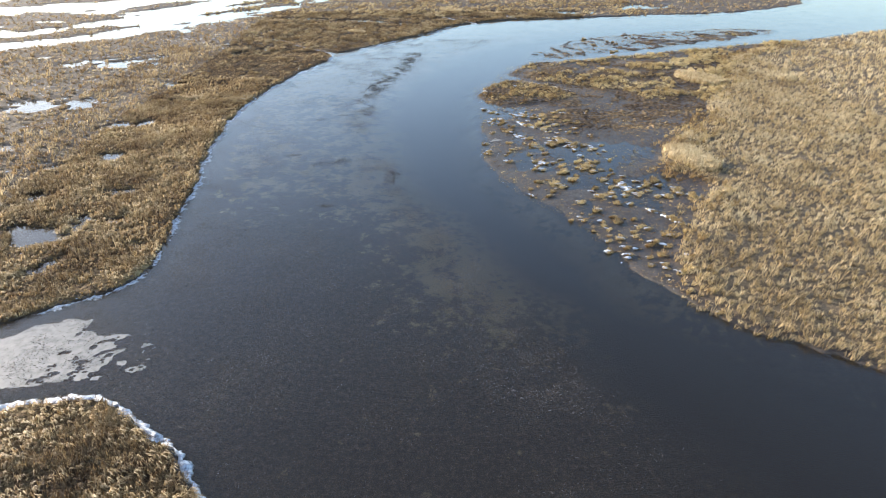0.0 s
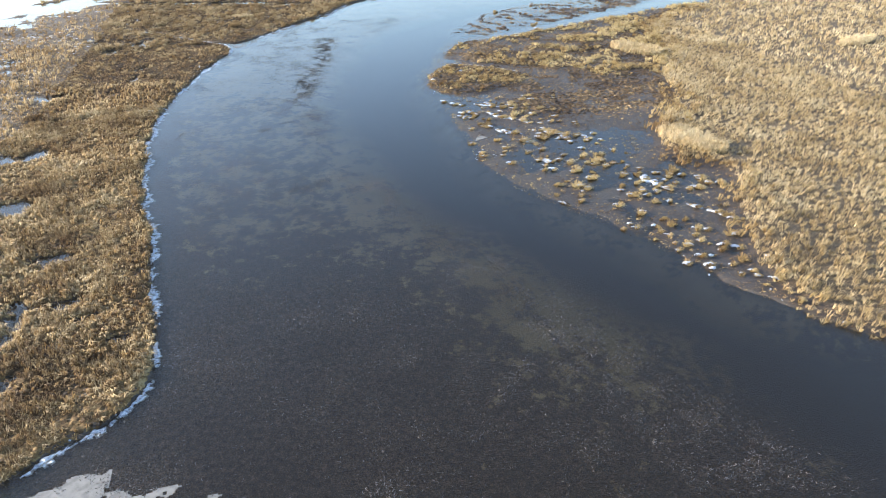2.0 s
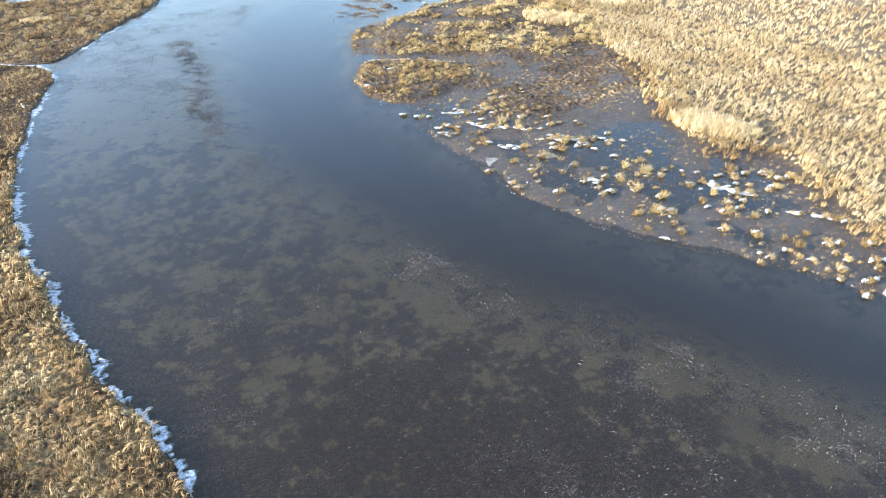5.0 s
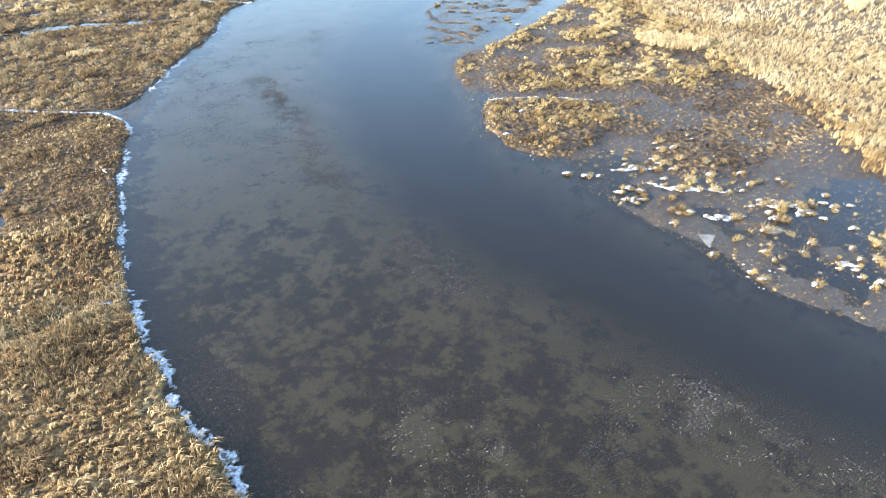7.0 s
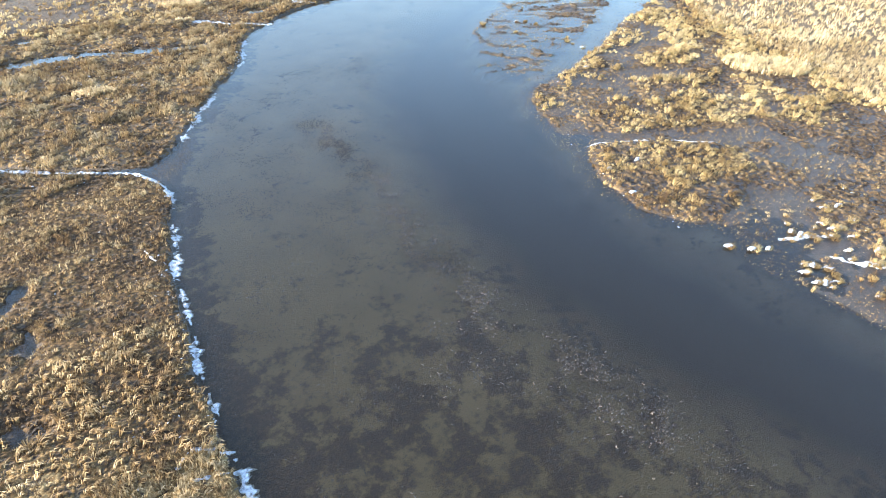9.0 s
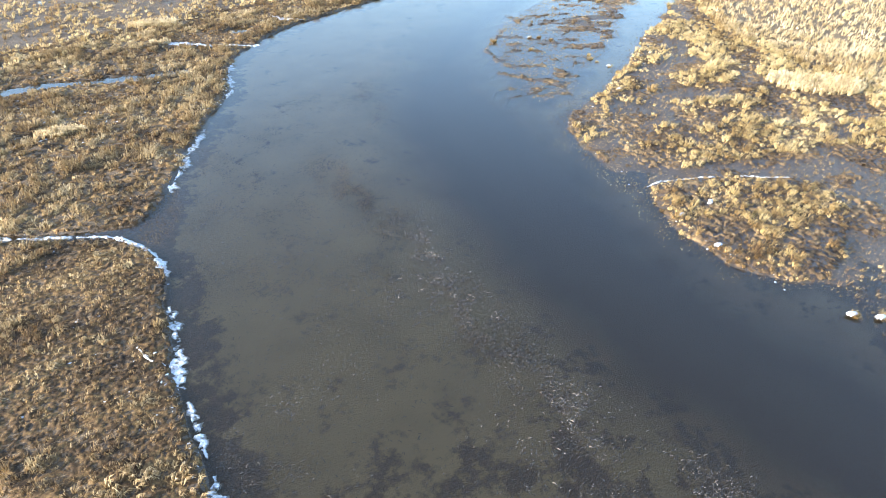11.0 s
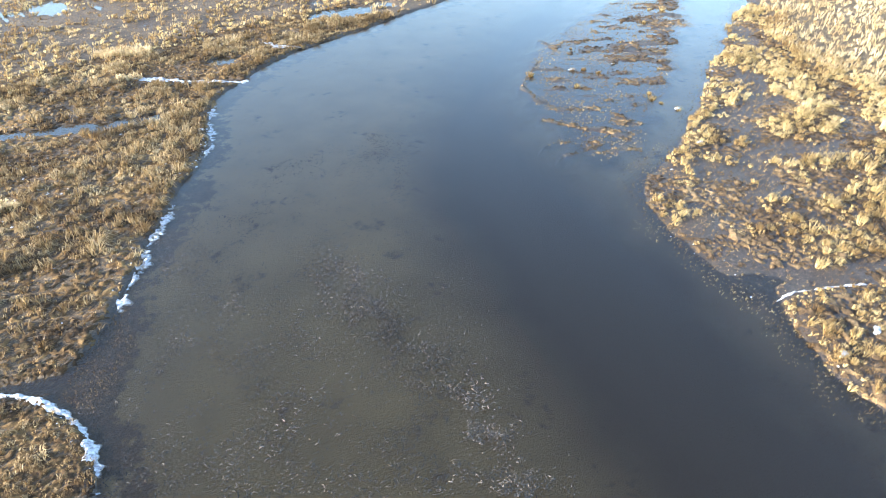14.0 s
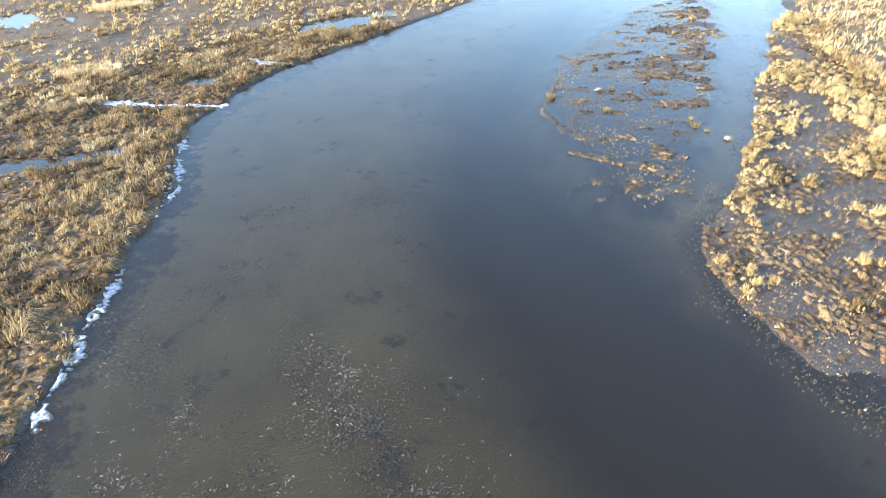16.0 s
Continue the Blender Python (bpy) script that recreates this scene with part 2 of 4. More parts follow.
RIGHT = np.concatenate([rounded([(95, -40), (60, 14), (45, 26), (31.4, 35.6), (26.4, 39.4), (23, 42), (19.8, 45.7), (17.4, 49.6), (15, 54.8), (12.2, 61.5), (9.8, 65), (7.6, 68.6), (6, 72.5),
                                 (5, 77.3), (4.7, 84), (5.3, 90), (4.5, 95), (5.5, 99), (8.2, 102.6), (5.8, 105.3), (4.9, 110.4), (6.9, 115), (10.1, 120.2), (11.2, 123.4), (12.4, 127.4), (14.9, 131.8),
                                 (19.6, 136.2), (26, 136.6), (32.6, 138), (43.8, 142.4), (61, 149.2), (83, 157.4), (108, 170), (150, 186), (400, 270)], 2, False),
                        [(4500, 300), (4500, -200), (150, -120)]])
BAR = rounded([(19.7, 137), (19.4, 140.6), (20.4, 145), (25.2, 150.4), (30.7, 158.4), (46, 167.8), (66, 173), (89, 172.5), (79, 161.5), (53, 149.4), (40, 143), (27, 138)])
BAR_RIMS = [rounded(b, 2, False) for b in ([(45.5, 166.7), (44.6, 163.9), (43, 162), (39, 162), (34, 158.7), (30.1, 157.3), (29.5, 154.8), (27.9, 152.8), (27.5, 150.5), (27.7, 148.1)],
                                           [(24.6, 149.2), (25.3, 147), (25.4, 145.4), (27, 142.4), (26.2, 140.1)], [(20.1, 145.1), (22.4, 144), (24, 142.4)],
                                           [(19.5, 142.5), (21, 141.7), (22.4, 141.7), (21.9, 140), (24.5, 139.7), (25.2, 138.6)])]
BAR_CORES = [rounded(c) for c in ([(75.6, 171.2), (80.5, 162.5), (64.9, 153.9), (54.3, 153.3), (43.5, 152.4), (39, 152.7), (47.5, 157.1), (57.8, 161.8)], [(53.6, 149.7), (43.8, 145.5), (41.5, 147.9), (46.6, 149.8), (51.3, 150.4)])]
INLET = rounded([(-22.6, 145.3), (-21.3, 147.7), (-19.3, 149.1), (-17.8, 149.4), (-19.2, 145.7), (-20.7, 142.7), (-22.3, 140.9), (-23.3, 141.2), (-23.6, 143.5)])
REEDS = np.concatenate([rounded([(100, -40), (68, 12), (46, 27), (31.3, 35.8), (26.5, 39.6), (22.5, 43.6), (20.6, 49), (23, 55), (25.8, 60.5), (30, 67), (31, 71.5), (27, 75.5), (28.6, 81), (33, 86.5),
                                 (40.2, 93.5), (42.5, 104), (49.4, 113.2), (54, 121), (57.4, 132), (64, 142), (75, 149), (84, 154), (112, 169), (150, 183), (400, 266)], 2, False),
                        [(4500, 300), (4500, -200), (150, -120)]])
SPIT = rounded([(11.2, 120.2), (14, 119.3), (18.5, 115.9), (22.8, 111), (21.6, 107.2), (15, 104), (8.6, 103.3), (6.6, 107), (6, 110.5), (7.9, 115)])
MEADOW = rounded([(13.4, 121.8), (13.6, 126), (16, 131), (20, 135.4), (28, 136.4), (40, 140.6), (60, 147.8), (83, 156.8), (84, 153), (68, 144), (59, 134), (55, 122), (50, 114), (43, 105), (35, 105), (30, 110.6), (24, 115), (18, 119.2)])
CHANNEL = rounded([(70, 185), (30, 170), (7.4, 150.2), (-1.2, 135.1), (-4.7, 126), (-7.3, 119.7), (-9.8, 112.9), (-10.4, 106), (-9.2, 96), (-6.9, 85.6), (-4.6, 73.2), (-1, 65.3), (2.6, 57.3), (5.9, 50.5),
                   (9, 43.3), (11, 37.5), (13.5, 31.6), (17, 25.3), (27, 15), (45, -8), (80, -8), (60, 13), (31, 34.8), (19, 45.5), (14.4, 55), (7, 69), (4.2, 80), (4.6, 93), (5, 106), (7, 115),
                   (11, 123), (18, 136.5), (19.4, 146), (30, 160), (66, 176)])
STREAMS = [rounded(s, 2, False) for s in ([(-46, 165), (-35, 154.6), (-30.4, 149.5), (-25.6, 145.8), (-21, 143.6)], [(-60, 197), (-28, 187.8), (-21, 186.6), (-14.5, 183.9), (-8.5, 180), (-4, 178.6)],
                                          [(-50, 106.6), (-43, 107.2), (-38.6, 107.8), (-36.9, 108), (-35.1, 108.1), (-33.4, 107.9), (-30.5, 107.6)],
                                          [(-0.8, 193.2), (2.4, 189.2), (4.8, 185.8), (9.8, 180.8)])]
STREAM_WIDTHS = (0.6, 1.1, 0.22, 0.4)
PUDDLES = [(-41.5, 58, 4.2, 2.6), (-37.6, 68.8, 2.0, 0.9), (-35.5, 61.6, 2.4, 1.1), (-32.4, 59.2, 1.8, 0.8), (-34.5, 56.0, 2.4, 1.1), (-30.6, 56.0, 1.3, 0.7), (-66, 105, 7, 3), (-50, 119, 4, 1.6), (-43, 81, 3, 2), (-66, 136, 9, 5), (12, 191, 3, 1.3), (-2, 236, 9, 6),
           (-24, 198, 3, 1.2), (-41, 148, 2, 1.2), (38, 199, 8, 3), (60, 208, 10, 4)]


def plan(x, y):
    """Height of the ground and what lies there: land, wet, deep, weed."""
    rag = (fbm(x, y, 3.0, 5, 3) - 0.5) * 1.6
    left = inside(x, y, LEFT) + rag * 0.7
    isle = inside(x, y, ISLE) + rag * 0.5
    right = inside(x, y, RIGHT) + rag
    reeds = inside(x, y, REEDS) + rag
    spit, meadow, bar = inside(x, y, SPIT) + rag * 0.7, inside(x, y, MEADOW) + rag * 1.5, inside(x, y, BAR) + rag * 2
    channel = inside(x, y, CHANNEL)
    # lowers the bed and also drives its painted darkening under deep water
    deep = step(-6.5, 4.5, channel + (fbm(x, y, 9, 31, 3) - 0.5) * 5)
    n1, n2, n3 = fbm(x, y, 9, 11), fbm(x, y, 2.6, 17), fbm(x, y, 28, 23, 3)
    bed = -0.32 - 0.9 * deep + 0.10 * (n1 - 0.5)
    # left marsh and the near isle
    flood = step(156, 182, -0.78 * x + 0.63 * y + (n3 - 0.5) * 44)
    far_wet = step(148, 172, y) * 0.7 + 0.25
    inner = step(4, 9, left) * step(-33, -38, x) * step(175, 150, y)
    marsh = 0.22 + 0.16 * (n2 - 0.5) + 0.25 * (n1 - 0.5) - 0.62 * flood * step(0.36, 0.54, fbm((0.63 * x + 0.78 * y) * 0.25, -0.78 * x + 0.63 * y, 9, 43, 3)) - 0.15 * far_wet * step(0.50, 0.64, fbm(x * 0.9 + y * 0.45, (y * 0.9 - x * 0.45) * 1.7, 6, 41, 4)) - 0.34 * inner * step(0.66, 0.78, fbm((0.63 * x + 0.78 * y) * 0.5, -0.78 * x + 0.63 * y, 2.8, 45, 4))
    for px, py, rx, ry in PUDDLES:
        d = np.sqrt(((x - px) / rx) ** 2 + ((y - py) / ry) ** 2)
        marsh = marsh - 0.34 * step(1.2, 0.4, d + (n2 - 0.5) * 2.6)
    for line, w in zip(STREAMS, STREAM_WIDTHS):
        marsh = marsh - (0.5 if w > 0.3 else 0.26) * step(w + 0.25, w * 0.6, to_line(x, y, line) + rag * 0.25)
    shore = np.maximum(left, isle)
    lz = bed + (marsh - bed) * step(-0.35, 0.7, shore)
    # right side: shallow mud, spit, meadow, reed bed
    mud = -0.038 + 0.15 * step(82, 90, y) * step(5, 11, right) + 0.24 * (n2 - 0.5) + 0.18 * (n1 - 0.5) + 0.06 * step(5.0, 1.5, right) * step(100, 92, y) + 0.03 * step(95, 118, y) - 0.05 * step(2.5, 0.3, right) * step(96, 104, y) + 0.10 * step(-7, -2, reeds) * step(92, 84, y)
    rz = bed + (mud - bed) * step(-2.2, 1.6, right)
    for d, up in ((reeds, 0.30), (spit, 0.26), (meadow, 0.12)):
        rz = np.maximum(rz, (up + 0.2 * (n2 - 0.5)) * step(-0.8, 1.4, d) + rz * (1 - step(-0.8, 1.4, d)))
    # mud bar: a thin rim, a muddy core, and low streaks awash between them
    streak = fbm(0.70 * x - 0.714 * y, (0.714 * x + 0.70 * y) * 2.2, 2.8, 53, 4)
    rim = step(0.85, 0.2, np.minimum.reduce([to_line(x, y, line) for line in BAR_RIMS]) + rag * 0.4)
    core = np.maximum.reduce([step(-1.6, 1.4, inside(x, y, c) + rag) for c in BAR_CORES])
    awash = -0.058 + 0.085 * core + 0.085 * rim + 0.46 * (streak - 0.5) + 0.05 * (n2 - 0.5)
    rz = np.maximum(rz, np.where(bar > -1.5, bed + (awash - bed) * np.maximum(step(-1.0, 2.5, bar), rim), -9))
    z = np.where(np.maximum(left, isle) > -0.9, np.maximum(lz, bed), rz)
    land = np.maximum(step(-0.5, 0.4, shore), np.maximum(step(-0.6, 1.0, right), np.maximum(step(-0.5, 2, bar), step(-3, -1, bar) * rim)))
    dry = np.maximum(step(0.1, 1.2, shore) * (0.95 - 0.25 * step(156, 190, y)), step(-0.5, 1.5, reeds) * 0.8)
    wet = np.clip(1 - dry * step(-0.02, 0.09, z), 0, 1)
    weed = np.clip(0.40 + 0.15 * step(122, 102, y) * step(-4, -18, x) + 0.34 * step(74, 48, y) - 0.08 * step(105, 130, y) + (0.30 + 0.05 * step(112, 96, y)) * step(3.5, 0.8, -left) - 0.3 * step(35, 50, y) * step(-9, 2, x) * step(70, 50, y) + 0.35 * step(-0.6, 0.8, inside(x, y, INLET) + rag), 0, 1)
    straw = step(-0.2, 2.5, reeds)
    return dict(z=z, straw=straw, land=land, wet=wet, deep=deep, weed=weed, left=left, isle=isle, right=right, reeds=reeds, spit=spit, meadow=meadow, bar=bar, channel=channel, flood=flood)


# ---------------------------------------------------------------- meshes
def mesh_from(name, verts, quads=None, tris=None, mat=None, attrs=(), smooth=False):
    me = bpy.data.meshes.new(name)
    nq, ntri = (0 if quads is None else len(quads)), (0 if tris is None else len(tris))
    loops = np.concatenate([a.ravel() for a in (quads, tris) if a is not None and len(a)]).astype(np.int32)
    starts = np.concatenate([np.arange(nq) * 4, nq * 4 + np.arange(ntri) * 3]).astype(np.int32)
    me.vertices.add(len(verts))
    me.vertices.foreach_set("co", np.asarray(verts, np.float32).ravel())
    me.loops.add(len(loops))
    me.loops.foreach_set("vertex_index", loops)
    me.polygons.add(nq + ntri)
    me.polygons.foreach_set("loop_start", starts)
    if smooth:
        me.polygons.foreach_set("use_smooth", np.ones(nq + ntri, bool))
    for key, values in dict(attrs).items():
        a = me.attributes.new(key, "FLOAT", "POINT")
        a.data.foreach_set("value", np.asarray(values, np.float32))
    me.update(calc_edges=True)
    if mat:
        me.materials.append(mat)
    return me


def axis_steps(fine_a, fine_b, fine, far_a, far_b):
    mid = np.arange(fine_a, fine_b + 1e-6, fine)
    out, d, v = [], fine, fine_b
    while v < far_b:
        d *= 1.16
        v += d
        out.append(v)
    low, d, v = [], fine, fine_a
    while v > far_a:
        d *= 1.16
        v -= d
        low.append(v)
    return np.concatenate([low[::-1], mid, out])


SURVEY = {}


def survey(x, y):
    """The plan read off the ground's own grid."""
    xs, ys = SURVEY["xs"], SURVEY["ys"]
    i, j = np.clip(np.searchsorted(xs, x) - 1, 0, len(xs) - 2), np.clip(np.searchsorted(ys, y) - 1, 0, len(ys) - 2)
    u, v = (x - xs[i]) / (xs[i + 1] - xs[i]), (y - ys[j]) / (ys[j + 1] - ys[j])
    out = {}
    for k, g in SURVEY.items():
        if k not in ("xs", "ys"):
            out[k] = (g[j, i] * (1 - u) + g[j, i + 1] * u) * (1 - v) + (g[j + 1, i] * (1 - u) + g[j + 1, i + 1] * u) * v
    return out


def build_ground():
    xs, ys = axis_steps(-70, 90, 0.64, -4400, 4400), axis_steps(18, 200, 0.64, -4400, 4400)
    ys = np.sort(np.concatenate([ys, (0.5 * (ys[1:] + ys[:-1]))[(ys[1:] > 137) & (ys[1:] < 174)]]))  # finer rows over the mud bar
    xs = np.sort(np.concatenate([xs, (0.5 * (xs[1:] + xs[:-1]))[(xs[1:] > 18) & (xs[1:] < 62)]]))
    gx, gy = np.meshgrid(xs, ys)
    x, y = gx.ravel(), gy.ravel()
    p = plan(x, y)
    n, w = len(ys), len(xs)
    SURVEY.update(xs=xs, ys=ys, **{k: v.reshape(n, w) for k, v in p.items()})
    a = (np.arange(n - 1)[:, None] * w + np.arange(w - 1)[None]).ravel()
    quads = np.stack([a, a + 1, a + 1 + w, a + w], 1)
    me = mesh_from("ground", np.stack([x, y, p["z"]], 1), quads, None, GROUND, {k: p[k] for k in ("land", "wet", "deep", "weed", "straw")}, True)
    return tagged(new("ground", me), "brown marsh peat banks and silty river bed", "ground", kind="structure")


def build_water():
    bm = bmesh.new()
    bmesh.ops.create_grid(bm, x_segments=8, y_segments=8, size=4300)
    me = bpy.data.meshes.new("water")
    bm.to_mesh(me)
    bm.free()
    me.materials.append(WATER)
    return tagged(new("water", me), "calm shallow river water reflecting pale blue sky", "water", kind="structure")


def tufts(x, y, z, height, spread, blades, width, rng, wind=(0.0, 0.0), droop=0.35, tint=None):
    """Blades of many tufts: arched strips of a quad and a tip."""
    n = len(x)
    tint = rng.random(n) if tint is None else tint
    k = np.repeat(np.arange(n), blades)
    m = len(k)
    ang = rng.random(m) * 2 * np.pi
    out = (0.25 + 0.75 * rng.random(m)) * spread[k]
    lx, ly = rng.normal(wind[0], 0.28, n), rng.normal(wind[1], 0.28, n)
    dx, dy = np.cos(ang) * out + (lx * height)[k], np.sin(ang) * out + (ly * height)[k]
    h = height[k] * (0.65 + 0.5 * rng.random(m))
    bx, by = x[k] + np.cos(ang) * spread[k] * 0.28, y[k] + np.sin(ang) * spread[k] * 0.28
    ln = np.hypot(dx, dy) + 1e-6
    turn = rng.normal(0, 0.7, m)
    px, py = -dy / ln, dx / ln
    px, py = px * np.cos(turn) - py * np.sin(turn), px * np.sin(turn) + py * np.cos(turn)
    w = width[k] * (0.6 + 0.8 * rng.random(m)) * 0.5
    zb = z[k]
    v = np.empty((m, 5, 3))
    v[:, 0] = np.stack([bx - px * w, by - py * w, zb - 0.04], 1)
    v[:, 1] = np.stack([bx + px * w, by + py * w, zb - 0.04], 1)
    mx, my, mz = bx + dx * 0.42, by + dy * 0.42, zb + h * (0.62 + 0.3 * droop)
    v[:, 2] = np.stack([mx + px * w * 0.9, my + py * w * 0.9, mz], 1)
    v[:, 3] = np.stack([mx - px * w * 0.9, my - py * w * 0.9, mz], 1)
    v[:, 4] = np.stack([bx + dx, by + dy, zb + h * (1 - droop)], 1)
    i = np.arange(m)[:, None] * 5
    return v.reshape(-1, 3), i + np.array([[0, 1, 2, 3]]), i + np.array([[3, 2, 4]]), np.repeat(tint[k], 5)


def scatter(x0, x1, y0, y1, gap, rng):
    gx, gy = np.meshgrid(np.arange(x0, x1, gap), np.arange(y0, y1, gap))
    x, y = gx.ravel(), gy.ravel()
    return x + (rng.random(len(x)) - 0.5) * gap * 1.1, y + (rng.random(len(y)) - 0.5) * gap * 1.1


def join(parts):
    vs, qs, ts, tt, base = [], [], [], [], 0
    for v, q, t, tint in parts:
        vs.append(v), qs.append(q + base), ts.append(t + base), tt.append(tint)
        base += len(v)
    return np.concatenate(vs), np.concatenate(qs), np.concatenate(ts), np.concatenate(tt)


def stuff(name, parts, mat, label, category):
    v, q, t, tint = join(parts)
    return tagged(new(name, mesh_from(name, v, q, t, mat, {"tint": tint})), label, category, kind="stuff")


build_ground()
build_water()


# ---------------------------------------------------------------- lumpy turf of matted sedge
def mounds(x, y, cell, seed):
    """Height (0 to 1) and number of the roundish clump that rules at each place."""
    i, j = np.floor(x / cell), np.floor(y / cell)
    best, tint = np.zeros(len(x)), np.full(len(x), 0.3)
    for a in (-1, 0, 1):
        for b in (-1, 0, 1):
            u, v = i + a, j + b
            dx, dy = x - (u + 0.1 + 0.8 * hashed(u, v, seed)) * cell, y - (v + 0.1 + 0.8 * hashed(u, v, seed + 1)) * cell
            dx, dy = 0.87 * dx - 0.5 * dy, 0.5 * dx + 0.87 * dy
            r = cell * (0.45 + 0.55 * hashed(u, v, seed + 2))
            top = (0.25 + 0.75 * hashed(u, v, seed + 3)) * (1 - (dx / (1.25 * r)) ** 2 - (dy / (0.85 * r)) ** 2)
            tint = np.where(top > best, hashed(u, v, seed + 4), tint)
            best = np.maximum(best, top)
    return best, tint


def turf(name, x0, x1, y0, y1, fine, cell, high, zone, mat, label, seed):
    gx, gy = np.meshgrid(np.arange(x0, x1, fine), np.arange(y0, y1, fine))
    n, w = gx.shape
    x, y = gx.ravel(), gy.ravel()
    p = survey(x, y)
    cover = zone(p, x, y)
    wx, wy = x + 0.5 * cell * (fbm(x, y, cell * 1.2, seed + 11, 2) - 0.5), y + 0.5 * cell * (fbm(x, y, cell * 1.2, seed + 12, 2) - 0.5)
    big, tint = mounds(wx, wy, cell, seed)
    small, _ = mounds(wx, wy, cell * 0.42, seed + 7)
    rng = np.random.default_rng(seed)
    crumple = rng.normal(0, 1, len(x)).clip(-1.8, 1.8)
    lift = (high * (0.55 * big + 0.45 * small) + (0.34 if fine < 0.2 else 0.46) * fine * crumple) * step(0.05, 0.6, cover)
    z = p["z"] + lift - 0.04
    x, y = x + fine * rng.uniform(-0.42, 0.42, len(x)), y + fine * rng.uniform(-0.42, 0.42, len(x))
    tint = np.clip(0.5 * tint + 0.5 * rng.random(len(x)) + step(10, 0, x - 0.5 * (y - 150).clip(0)) * (0.12 * step(124, 112, y) - 0.22 * step(112, 120, y) * step(148, 144, y) - 0.05 * step(146, 152, y)), 0, 1)
    keep = (cover > 0.02) & (p["z"] > -0.06)
    a = (np.arange(n - 1)[:, None] * w + np.arange(w - 1)[None]).ravel()
    quads = np.stack([a, a + 1, a + 1 + w, a + w], 1)
    quads = quads[keep[quads].all(1)]
    used, back = np.unique(quads, return_inverse=True)
    me = mesh_from(name, np.stack([x, y, z], 1)[used], back.reshape(-1, 4), None, mat, {"tint": tint[used]})
    return tagged(new(name, me), label, "grass", kind="stuff")


def left_zone(p, x, y):
    return step(0.0, 0.5, np.maximum(p["left"], p["isle"])) * step(-0.03, 0.07, p["z"]) * (1 - 0.45 * step(0.58, 0.70, fbm(x, y, 3.5, 75, 3)) * step(108, 112, y))


def right_zone(p, x, y):
    grass = np.maximum.reduce([step(-0.4, 0.6, p["meadow"]) * step(0.42, 0.54, fbm(x, y, 3.4, 103, 3)), step(-0.2, 0.5, p["spit"]), step(88, 95, y) * step(8, 12, p["right"]) * step(0.36, 0.46, fbm(x, y, 3.5, 105, 3))])
    return np.maximum(grass, 0.55 * step(-0.6, 0.4, p["bar"]) * step(-0.05, 0.01, p["z"]) * step(0.38, 0.46, fbm(x, y, 0.9, 109, 2))) * step(0.3, -0.6, p["reeds"])


TURF_LABEL = "lumpy brown turf of matted dead sedge"
turf("sedge_turf", -49, -20, 41, 110, 0.13, 0.50, 0.24, left_zone, TURF, TURF_LABEL, 301)
turf("sedge_turf", -49, -18, 110, 147, 0.12, 0.40, 0.16, left_zone, TURF, TURF_LABEL, 311)
turf("sedge_turf", -49, 40, 147, 204, 0.22, 0.70, 0.10, left_zone, TURF, TURF_LABEL, 321)
turf("sedge_turf", -42, -9, 10, 36, 0.14, 0.55, 0.26, left_zone, TURF, TURF_LABEL, 331)
turf("peat_turf", 4, 80, 86, 172, 0.22, 0.55, 0.12, right_zone, PEAT_TURF, "low rusty brown turf on wet peat", 341)


